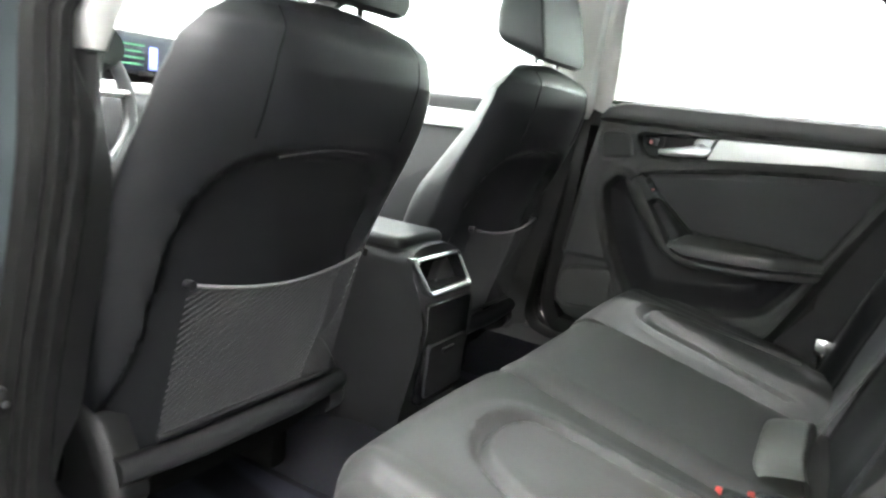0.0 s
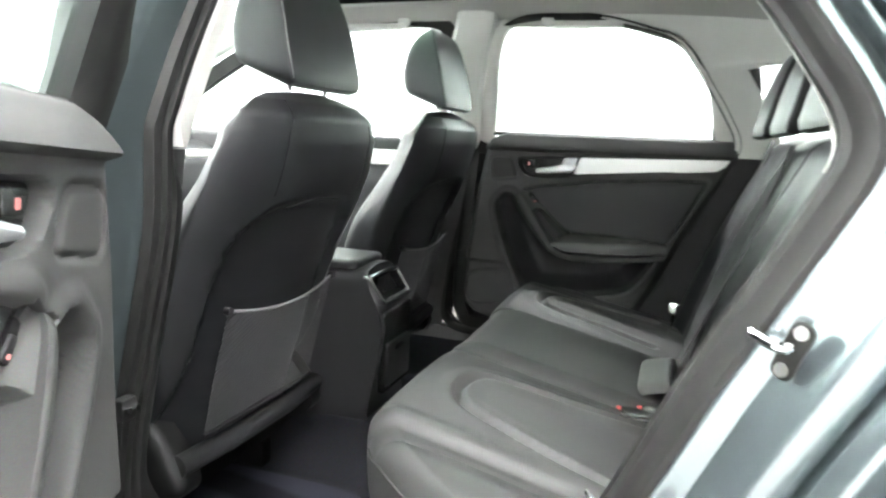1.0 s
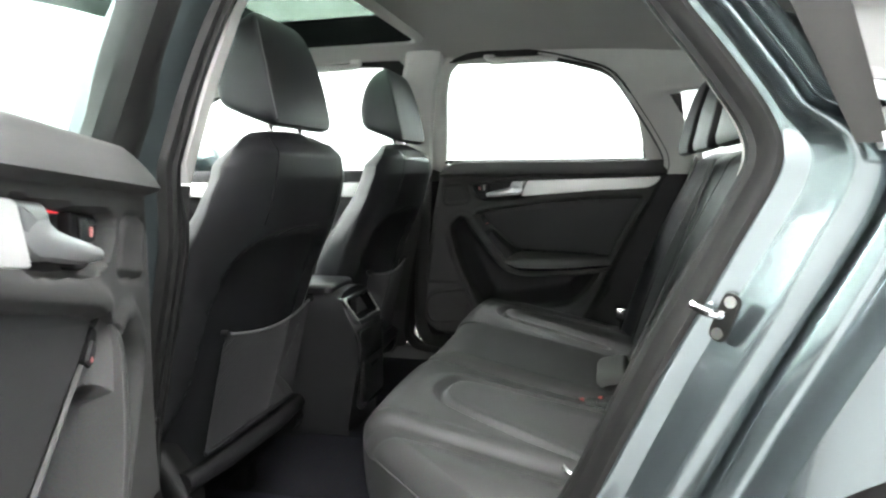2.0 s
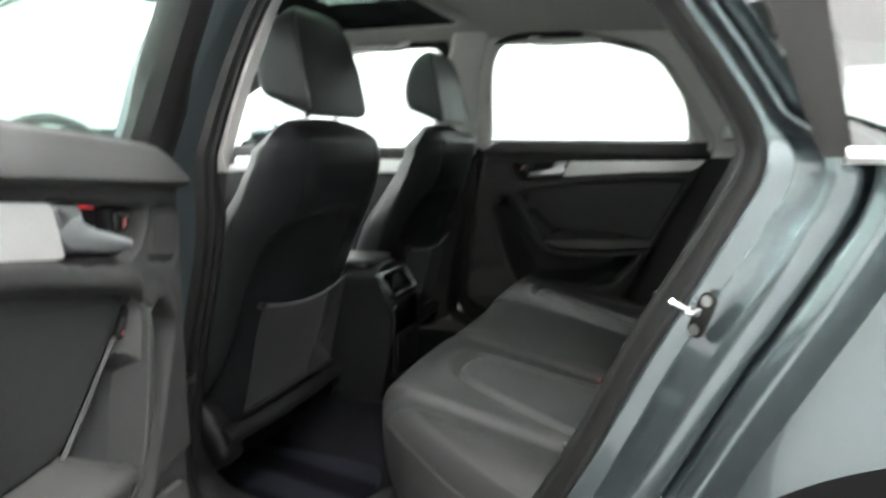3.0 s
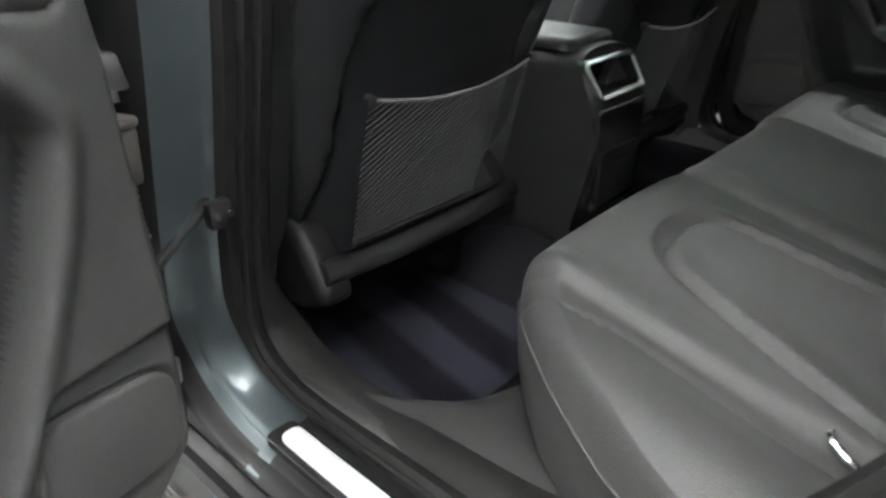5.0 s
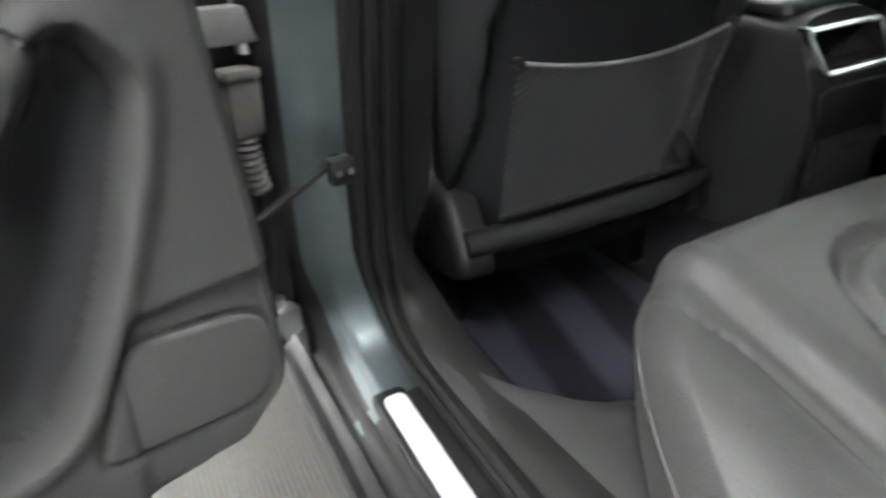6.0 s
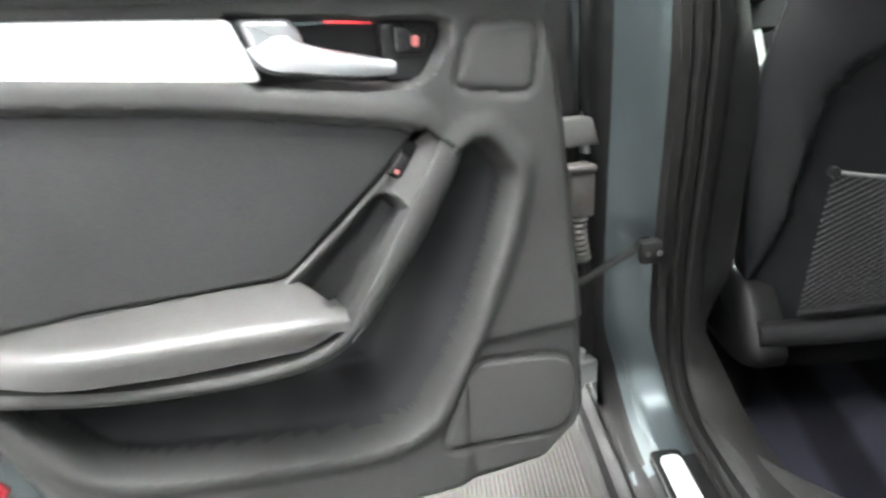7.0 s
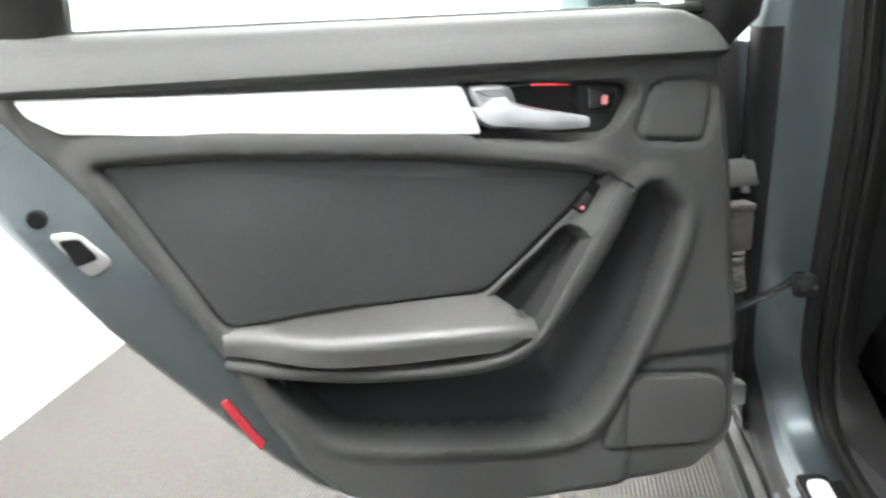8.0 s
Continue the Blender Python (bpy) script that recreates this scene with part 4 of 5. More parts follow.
        part("net_button", tube([p + Vector((0.006, 0, 0)), p + Vector((-0.006, 0, 0))], 0.007, 10), PLASTIC, seat, "small black net button")
    # lower bar, hinge covers, cushion
    part("lower_bar", tube([(0.062, -0.23, 0.432), (0.050, -0.1, 0.430), (0.050, 0.1, 0.430), (0.062, 0.23, 0.432)], 0.020, 12), PLASTIC, seat, "black lower seat bar")
    for s in (-1, 1):
        cover = rounded([Vector(p) for p in ((0.055, 0.372), (0.040, 0.40), (0.062, 0.445), (0.11, 0.505), (0.17, 0.515), (0.27, 0.46), (0.31, 0.36), (0.12, 0.345))], 0.05)
        part("hinge_cover", plate(cover, lambda a, b, w, s=s: Vector((a, s * w, b)), 0.19, 0.246, 0.026, 6), SILLBLACK, seat, "black plastic hinge cover")
        part("seat_rail", block(0.17, 0.55, s * 0.20 - 0.02, s * 0.20 + 0.02, 0.215, 0.34, 0.006, 2), DARK, seat, "dark steel seat rail")
    def cush(s, t):
        a = 2 * math.pi * s
        c, q = math.cos(a), math.sin(a)
        w = (abs(c) ** 0.5) * math.copysign(1, c) * (0.255 - 0.04 * abs(2 * t - 1) ** 6)
        h = (abs(q) ** 0.5) * math.copysign(1, q) * 0.075
        return Vector((0.10 + 0.48 * t, w, 0.415 + h + 0.03 * t))
    part("cushion", grid(cush, 40, 24), LEATHER_MATT, seat, "black leather seat cushion")
    # head restraint on two posts
    hr = part("head_restraint", ring_mesh([head_ring(f, -0.004, 0.0, 1.072, 0.213, 1, 1.0) for f in HEAD_STEPS], True, (True, True)), LEATHER, seat, "black leather head restraint")
    for s, k in ((-1, 2), (1, 8)):
        part("piping", tube([head_ring(f, -0.004, 0.0, 1.072, 0.213, 1, 1.0)[k] for f in HEAD_STEPS[3:-5]], 0.0012, 6), THREAD, hr, "grey seam piping")
        part("post", tube([(-0.045, s * 0.062, 1.03), (-0.045, s * 0.062, 1.09)], 0.006, 10), CHROME, seat, "chrome head restraint post")
        part("post_collar", tube([(-0.045, s * 0.062, 1.044), (-0.045, s * 0.062, 1.056)], 0.014, 12), BLACK, seat, "black post collar")
    return seat


front_seat(0.37, 0.0, 0.0)
front_seat(-0.37, -0.006, 0.005)


# ---- centre console ----
def console():
    con = thing("centre_console", "dark plastic centre console with rear air vent and armrest", "console")
    def shell(f):
        x = -0.085 + 0.70 * f
        w = 0.092 + 0.012 * smooth(0, 0.4, f)
        top = 0.695 - 0.10 * smooth(0.45, 0.75, f)
        low = 0.33
        pts = curve([(-w - 0.012, low), (-w - 0.004, (low + top) / 2), (-w, top - 0.05), (-w + 0.015, top - 0.012), (-w + 0.04, top), (0, top + 0.004), (w - 0.04, top), (w - 0.015, top - 0.012), (w, top - 0.05), (w + 0.004, (low + top) / 2), (w + 0.012, low)], 3)
        back = 0.05 * (1 - smooth(0, 0.12, f))
        return [Vector((x + back * smooth(0.56, 0.70, p.y) * 1.0 + 0.03 * (1 - smooth(0, 0.2, f)) * smooth(0.56, 0.33, p.y), p.x, p.y)) for p in pts]
    part("console_body", ring_mesh([shell(f) for f in np.linspace(0, 1, 20)], True, (False, True)), PLASTIC, con, "black console body")
    rest = rounded([(-0.01, -0.082), (0.30, -0.088), (0.30, 0.088), (-0.01, 0.082)], 0.03)
    part("armrest_lid", plate(rest, lambda a, b, w: Vector((a, b, 0.692 + w)), 0, 0.020, 0.012, 4), LEATHER, con, "black leather armrest lid")
    # rear face: slanted vent on top, black panel below
    def face(a, b, w):
        return Vector((-0.081 + 0.045 * smooth(0.60, 0.69, b) + 0.0 - w, a, b))
    rim = rounded([Vector(p) for p in ((-0.086, 0.682), (0.086, 0.682), (0.080, 0.614), (-0.080, 0.614))], 0.014)
    hole = grow(rim, -0.011)
    rings = [[face(p.x, p.y, w) for p in q] for q, w in ((rim, -0.01), (rim, 0.006), (grow(rim, -0.003), 0.009), (grow(hole, 0.003), 0.009), (hole, 0.006), (hole, -0.05))]
    def rear_x(z):
        return -0.085 + 0.05 * smooth(0.56, 0.70, z) + 0.03 * smooth(0.56, 0.33, z)
    def wall(s, t):
        z = 0.33 + 0.367 * t
        w = pick([(0.33, 0.104), (0.51, 0.096), (0.645, 0.092), (0.683, 0.077), (0.695, 0.052), (0.70, 0.0)], z)
        return Vector((rear_x(z), w * (2 * s - 1), z))
    back = grid(wall, 40, 74)
    gone = [f for f in back.faces if inside(Vector((f.calc_center_median().y, f.calc_center_median().z)), hole) > -0.003]
    bmesh.ops.delete(back, geom=gone, context="FACES")
    part("rear_wall", back, PLASTIC, con, "black rear wall of the console")
    part("vent_frame", ring_mesh(rings), CHROME, con, "bright chrome vent frame")
    part("vent_backing", plate(hole, face, -0.06, -0.049, 0.0005), DARK, con, "dark vent mouth")
    flap = rounded([Vector(p) for p in ((-0.072, 0.664), (-0.030, 0.650), (0.010, 0.628), (-0.070, 0.627))], 0.004)
    part("vent_flap", plate(flap, face, -0.040, -0.022, 0.003), PLASTIC, con, "dark grey vent flap")
    tub = [[face(p.x, p.y, w) for p in grow(hole, -0.0015)] for w in (0.002, -0.049)]
    part("vent_throat", ring_mesh(tub), DARK, con, "black vent throat")
    low = rounded([Vector(p) for p in ((-0.082, 0.600), (0.082, 0.600), (0.080, 0.40), (-0.080, 0.40))], 0.012)
    part("rear_panel", plate(low, face, -0.01, 0.004, 0.003), BLACK, con, "gloss black rear panel")
    part("ashtray", plate(rounded([Vector(p) for p in ((-0.070, 0.520), (0.070, 0.520), (0.070, 0.415), (-0.070, 0.415))], 0.010), face, 0.0, 0.009, 0.003), PLASTIC, con, "black storage flap")
    part("flap_catch", plate(rounded([Vector(p) for p in ((-0.022, 0.506), (0.022, 0.506), (0.022, 0.496), (-0.022, 0.496))], 0.003), face, 0.008, 0.0125, 0.002), GREYTRIM, con, "small grey flap catch")


console()


# ---- rear bench ----
U_LINE = {s: curve([Vector((-0.67, s * 0.258)), Vector((-0.55, s * 0.280)), Vector((-0.45, s * 0.290)), Vector((-0.395, s * 0.302)), Vector((-0.372, s * 0.335)), Vector((-0.366, s * 0.386)), Vector((-0.380, s * 0.430)), Vector((-0.411, s * 0.455)), Vector((-0.49, s * 0.480)), Vector((-0.57, s * 0.500)), Vector((-0.67, s * 0.525))], 4) for s in (1, -1)}


def bench_top(x, y):
    """Height of the cushion."""
    z = 0.562 + 0.22 * (min(x, -0.30) + 0.36) + 0.10 * (max(x, -0.30) + 0.30)
    ay = abs(y)
    z -= 0.016 * smooth(0.013, 0.003, abs(ay - 0.186)) * smooth(-0.24, -0.32, x)
    z += 0.019 * smooth(0.186, 0.150, ay) * smooth(-0.27, -0.36, x) - 0.012 * smooth(0.165, 0.15, ay) * smooth(-0.32, -0.27, x)
    if 0.2 < ay < 0.56:
        d = line_dist(Vector((x, y)), U_LINE[1 if y > 0 else -1])
        z += 0.005 * smooth(0.050, 0.010, d)
        z -= 0.016 * smooth(0.015, 0.002, d)
    z += 0.012 * (1 - ((min(max(ay, 0.175), 0.56) - 0.367) / 0.193) ** 2) * smooth(-0.24, -0.36, x)
    ridge = 0.548 + 0.012 * smooth(-0.33, -0.27, x)
    z += 0.006 * smooth(0.030, 0.0, abs(ay - ridge + 0.010))
    z -= 0.010 * smooth(ridge, ridge + 0.014, ay)
    z -= 0.0035 * smooth(0.004, 0.0, abs(ay - 0.580 - 0.016 * smooth(-0.42, -0.33, x)))
    z += 0.006 * smooth(0.585, 0.62, ay)
    z -= 0.030 * smooth(0.62, 0.71, ay) ** 2
    return z


def rear_bench():
    bench = thing("rear_bench", "black leather rear bench seat with stitched cushions", "car seat")
    def cushion_edge(y):
        k = max(0.0, abs(y) - 0.50) / 0.21
        return -0.256 - 0.016 * smooth(0.22, 0.12, abs(y)) - 0.36 * (1 - math.sqrt(max(0.0, 1 - k * k)))
    def cushion(s, t):
        q = 2 * t - 1
        y = 0.706 * (q * 1.12 - 0.12 * q ** 3)
        edge, r = cushion_edge(y), 0.050
        if s < 0.62:
            x = -0.80 + (edge - r + 0.80) * s / 0.62
            return Vector((x, y, bench_top(x, y)))
        a = (s - 0.62) / 0.38
        zt = bench_top(edge - r, y)
        if a < 0.45:
            g = a / 0.45 * math.pi / 2
            return Vector((edge - r + r * math.sin(g), y, zt - r * (1 - math.cos(g))))
        b = (a - 0.45) / 0.55
        return Vector((edge + 0.010 * math.sin(math.pi * b) - 0.07 * b ** 1.5, y * (1 - 0.02 * b), zt - r - (zt - r - 0.27) * b))
    part("cushion", grid(cushion, 160, 330), LEATHER_PALE, bench, "paler black leather seat cushion with U-shaped seams")
    # piping round the outer front corners
    for s in (-1, 1):
        line = [Vector((cushion_edge(y) - 0.001, s * y, bench_top(cushion_edge(y) - 0.05, y) - 0.040)) for y in np.concatenate([np.linspace(0.57, 0.68, 14), np.linspace(0.685, 0.7045, 10)])]
        part("front_piping", tube(line, 0.0025, 6), LEATHER_PALE, bench, "stitched front piping")
    pad = curve([(-0.650, 0.498), (-0.653, 0.520), (-0.662, 0.528), (-0.680, 0.533), (-0.700, 0.537), (-0.716, 0.536), (-0.722, 0.50)], 4)
    rows = []
    for y in np.linspace(-0.105, 0.130, 15):
        k = 0.010 * (abs(y - 0.0125) / 0.1175) ** 6
        rows.append([Vector((p.x - k, y, p.y - k)) for p in pad])
    part("centre_pad", ring_mesh(rows, False), PADGREY, bench, "lower pad of the centre backrest, painted in a lit grey")
    base = block(-0.90, -0.42, -0.55, 0.55, 0.19, 0.40, 0.05, 4)
    part("seat_base", base, PLASTIC, bench, "dark base under the cushion")
    # backrest
    def back_of(h, y):
        ay = abs(y)
        x = -0.740 - 0.205 * h - 0.02 * h * h
        x += 0.030 * smooth(0.47, 0.58, ay) - 0.020 * smooth(0.60, 0.66, ay)
        x += 0.014 * math.sin(math.pi * min(1, h * 1.05)) * smooth(0.0, 0.12, ay)
        x -= 0.014 * smooth(0.014, 0.002, abs(ay - 0.165))
        x -= 0.010 * smooth(0.012, 0.002, abs(ay - 0.44 - 0.03 * h))
        x -= 0.055 * smooth(0.92, 1.02, h) ** 2
        return x
    def rest(s, t):
        y = -0.665 + 1.33 * t
        h = s * 1.02
        return Vector((back_of(h, y), y, 0.455 + 0.575 * min(h, 1.0) + 0.012 * smooth(0.9, 1.0, h)))
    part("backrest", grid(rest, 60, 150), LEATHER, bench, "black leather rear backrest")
    shelf = [[Vector((x, y, z)) for y in np.linspace(-0.665, 0.665, 9)] for x, z in ((-1.005, 1.040), (-1.05, 1.03), (-1.12, 0.98), (-1.14, 0.5))]
    part("backrest_rear", ring_mesh(shelf, False), CARPET, bench, "dark backrest rear cover")
    for y in (-0.36, 0.0, 0.36):
        hr = part("head_restraint", ring_mesh([head_ring(f, -0.952, y, 1.030, 0.205, -1, 1.0) for f in HEAD_STEPS], True, (True, True)), LEATHER, bench, "black leather rear head restraint")
        for k in (2, 8):
            part("piping", tube([head_ring(f, -0.952, y, 1.030, 0.205, -1, 1.0)[k] for f in HEAD_STEPS[3:-4]], 0.0018, 6), THREAD, hr, "grey seam piping")


rear_bench()


def belts():
    b = thing("seat_belt_buckle", "black centre seat belt buckles with red buttons", "seat belt", group="seat belts")
    for i, (x, y) in enumerate(((-0.630, 0.205), (-0.668, 0.168))):
        part("buckle", block(x - 0.075, x + 0.004, y - 0.028, y + 0.028, 0.478, 0.508, 0.008, 3), BLACK, b, "black buckle housing")
        part("release_button", block(x + 0.000, x + 0.010, y - 0.024, y + 0.024, 0.487, 0.507, 0.003, 2), RED, b, "red release button")
    # far belt with its chrome tongue
    far = thing("seat_belt", "black webbing seat belt hanging along the far backrest", "seat belt", group="seat belts")
    path = curve([(-0.94, -0.565, 1.03), (-0.885, -0.60, 0.86), (-0.815, -0.635, 0.68), (-0.745, -0.655, 0.52)], 8)
    ring = [[p + Vector((0.012, dy * 0.9, -dy * 0.25)) for dy in (-0.024, 0.024)] + [p + Vector((0.015, dy * 0.9, -dy * 0.25)) for dy in (0.024, -0.024)] for p in path]
    part("webbing", ring_mesh(ring, True, (True, True)), WEBBING, far)
    part("tongue", block(-0.845, -0.825, -0.665, -0.605, 0.745, 0.765, 0.006, 2), BLACK, far, "black belt tongue holder")
    tip = thing("seat_belt_tongue", "chrome seat belt buckle standing beside the far cushion", "seat belt", group="seat belts")
    part("stalk", tube([(-0.735, -0.60, 0.45), (-0.722, -0.60, 0.515)], 0.014, 10), BLACK, tip)
    part("tongue_plate", block(-0.738, -0.70, -0.628, -0.588, 0.512, 0.552, 0.006, 2), CHROME, tip, "chrome buckle end")
    mid = thing("seat_belt", "wide grey-black webbing belt down the backrest", "seat belt", group="seat belts")
    path = curve([(-0.97, -0.33, 1.02), (-0.925, -0.29, 0.90), (-0.835, -0.20, 0.68), (-0.755, -0.15, 0.50)], 8)
    ring = [[p + Vector((0.024, dy, 0)) for dy in (-0.024, 0.024)] + [p + Vector((0.028, dy, 0)) for dy in (0.024, -0.024)] for p in path]
    part("webbing", ring_mesh(ring, True, (True, True)), WEBBING, mid)
    iso = thing("child_seat_anchor", "bright steel child seat anchor in the seat gap", "anchor")
    part("loop", tube(curve([(-0.66, 0.53, 0.49), (-0.625, 0.535, 0.505), (-0.61, 0.55, 0.51), (-0.625, 0.565, 0.505), (-0.66, 0.57, 0.49)], 5), 0.0045, 8), CHROME, iso)


belts()


# ---- pillars and inner trim ----
def pillars():
    for sign in (1, -1):
        p = thing("pillar_trim", "pale grey upper and black lower pillar trim", "pillar trim", kind="structure")
        def bpil(z0, z1, n):
            rings = []
            for z in np.linspace(z0, z1, n):
                xr = pick([(0.36, 0.035), (0.55, 0.024), (0.66, 0.003), (0.82, -0.034), (0.96, -0.058), (1.117, -0.075), (1.25, -0.10), (1.36, -0.14)], z)
                wide = 0.19 - 0.07 * smooth(0.9, 1.3, z)
                y = sign
                k = smooth(0.965, 0.985, z)
                y0, y1, y2 = (0.704 - 0.014 * k, 0.696 - 0.040 * k, 0.672 - 0.032 * k) if sign > 0 else (0.704 - 0.014 * k, 0.696 - 0.046 * k, 0.672 - 0.045 * k)
                xr += 0.0 if sign > 0 else -0.012 * k
                turn = 0.0
                y2 -= 0.034 * smooth(0.45, 0.55, z) * smooth(0.95, 0.80, z)
                if sign > 0:
                    y0, y1, y2 = y0 + 0.032 * k, y1 + 0.032 * k, y2 + 0.026 * k
                    turn = 0.004 * k
                rings.append([Vector((xr + 0.004, y * lean(y0, z), z)), Vector((xr + 0.012 - 0.006 * k + turn, y * lean(y1, z), z)), Vector((xr + 0.05 - 0.012 * k + turn, y * lean(y2, z), z)), Vector((xr + wide - 0.02, y * lean(y2, z), z)), Vector((xr + wide, y * lean(y1, z), z)), Vector((xr + wide, y * lean(0.71, z), z))])
            return ring_mesh(rings, True, (True, True))
        part("upper_trim", bpil(0.972, 1.37, 14), TRIM_LIGHT, p, "pale grey upper trim")
        part("lower_trim", bpil(0.34, 0.969, 18), SILL, p, "black lower trim")
        if sign > 0:
            part("belt_bolt", block(0.088, 0.104, 0.618, 0.640, 0.700, 0.735, 0.004, 2), CHROME, p, "small chrome belt bolt")
        # painted outer face of pillar B and roof rail lining
        outer = [[Vector((xr + dx, sign * lean(y, z), z)) for dx, y in ((0.0, 0.8735), (0.05, 0.876), (0.06, 0.80))] for z, xr in ((0.34, 0.072), (0.6, 0.058), (0.82, 0.010), (0.96, -0.014), (1.12, -0.032), (1.26, -0.062), (1.36, -0.11))]
        part("pillar_skin", ring_mesh(outer, False), PAINT, p, "painted outer pillar skin")
        # rear pillar lining between door opening and quarter window
        def cp(s, t, sign=sign):
            z = 0.98 + 0.40 * t
            edge = sorted([(q.y, q.x) for q in OUT if q.x < -0.45 and q.y > 0.95])
            x0 = pick(edge, z) + 0.012
            return Vector((x0 - (0.118 + 0.01 * t + 0.6 * smooth(1.225, 1.25, z)) * s, sign * (lean(0.662, z) - 0.012 * math.sin(math.pi * s)), z))
        part("rear_pillar_lining", grid(cp, 24, 40), TRIM_LIGHT, p, "pale grey rear pillar lining")
        # cant rail lining follows the roof
        rows = []
        for y, dz in ((0.585, -0.035), (0.575, -0.022), (0.555, -0.010), (0.53, 0.0)):
            rows.append([Vector((x, sign * y, 1.400 + dz - 0.028 - 0.06 * max(0, -x - 0.2) ** 2 - 0.25 * max(0, x - 0.15) ** 2)) for x in np.linspace(-1.6, 0.75, 24)])
        part("cant_rail_lining", ring_mesh(rows, False), HEADLINER, p, "pale grey cant rail lining")
        low_edge = sorted([(q.y, q.x) for q in OUT if q.x < -0.45 and q.y < 1.03])
        def flank(s, t, sign=sign, low_edge=low_edge):
            z = 0.30 + 0.70 * t
            x0 = pick(low_edge, z) + (0.004 if sign > 0 else 0.05)
            return Vector((x0 + (-1.7 - x0) * s ** 2, sign * (pick([(0.3, 0.69), (0.6, 0.685), (0.8, 0.675), (1.0, 0.655)], z) + (0.0 if sign > 0 else 0.03 * (1 - s) ** 4)), z))
        part("rear_side_panel", grid(flank, 12, 24), PLASTIC, p, "black rear side panel")
        for x in (-0.40, 0.26):
            h = thing("grab_handle", "pale grey folding grab handle on the cant rail", "handle", group="grab handles")
            arc = curve([(x - 0.11, sign * 0.556, 1.352), (x - 0.10, sign * 0.545, 1.340), (x - 0.07, sign * 0.538, 1.336), (x + 0.07, sign * 0.538, 1.336), (x + 0.10, sign * 0.545, 1.340), (x + 0.11, sign * 0.556, 1.352)], 4)
            part("grip", tube(arc, 0.011, 10), TRIM_LIGHT, h)
            for e in (-0.105, 0.105):
                part("mount", block(x + e - 0.018, x + e + 0.018, sign * 0.552 - 0.012, sign * 0.552 + 0.012, 1.343, 1.363, 0.005, 2), TRIM_LIGHT, h)


pillars()


def striker():
    s = thing("door_striker", "steel door striker bolted to the painted jamb", "striker")
    base = rounded([Vector(p) for p in ((-0.015, 0.038), (0.015, 0.038), (0.015, -0.038), (-0.015, -0.038))], 0.015)
    m = pose(-0.808, 0.782, 0.815) @ Matrix.Rotation(radians(-25), 4, "Y") @ Matrix.Rotation(radians(-38), 4, "Z") @ Matrix.Rotation(radians(-12), 4, "X") @ Matrix.Scale(0.8, 4)
    part("plate", plate(base, lambda a, b, w: m @ Vector((a, w, b)), 0.0, 0.005, 0.002), GREYTRIM, s)
    part("loop", tube(curve([m @ Vector(p) for p in ((0.0, 0.004, 0.006), (0.0, 0.024, 0.006), (0.006, 0.032, 0.006), (0.014, 0.034, 0.005), (0.030, 0.035, 0.004), (0.038, 0.035, 0.003))], 4), 0.0055, 8), CHROME, s)
    for z in (-0.026, 0.026):
        part("bolt", tube([m @ Vector((0, 0.005, z)), m @ Vector((0, 0.008, z))], 0.0070, 12), STEEL, s, "steel bolt head")


striker()


# ---- front of the cabin ----
def dashboard():
    d = thing("dashboard", "black dashboard with lit instrument display", "dashboard")
    prof = curve([(1.25, 0.55), (0.93, 0.62), (0.86, 0.72), (0.87, 0.82), (0.93, 0.90), (1.05, 0.955), (1.45, 0.97)], 4)
    part("dash_body", ring_mesh([[Vector((p.x, y, p.y)) for p in prof] for y in np.linspace(-0.70, 0.70, 12)], False), PLASTIC, d, "black soft dashboard")
    hood = rounded([(0.20, 0.93), (0.54, 0.93), (0.56, 1.01), (0.18, 1.01)], 0.05)
    part("instrument_hood", plate(hood, lambda a, b, w: Vector((1.05 - w, a, b)), -0.1, 0.13, 0.01), PLASTIC, d, "black instrument hood")
    screen_box = rounded([(-0.175, 0.945), (0.045, 0.945), (0.050, 1.055), (-0.180, 1.055)], 0.015)
    part("screen_hood", plate(screen_box, lambda a, b, w: Vector((0.95 - w, a, b)), -0.12, 0.012, 0.006), BLACK, d, "black display hood")
    part("display", plate(rounded([(-0.160, 0.957), (0.030, 0.957), (0.030, 1.040), (-0.160, 1.040)], 0.004), lambda a, b, w: Vector((0.938 - w, a, b)), -0.002, 0.002, 0.001), SCREEN, d, "dark display screen")
    for k in range(4):
        part("display_line", plate(rounded([(-0.05, 1.020 - 0.016 * k), (0.020, 1.020 - 0.016 * k), (0.020, 1.0225 - 0.016 * k), (-0.05 + 0.012 * (k % 2), 1.0225 - 0.016 * k)], 0.001), lambda a, b, w: Vector((0.9365 - w, a, b)), -0.001, 0.0012, 0.0004), GREENGLOW, d, "green display bar")
    part("display_panel", plate(rounded([(-0.09, 0.962), (-0.064, 0.962), (-0.064, 1.020), (-0.09, 1.020)], 0.004), lambda a, b, w: Vector((0.9365 - w, a, b)), -0.001, 0.0012, 0.0004), BLUEGLOW, d, "blue display panel")
    part("strip", block(0.868, 0.895, -0.66, 0.66, 0.900, 0.926, 0.006, 2), ALU, d, "aluminium dashboard strip")


dashboard()


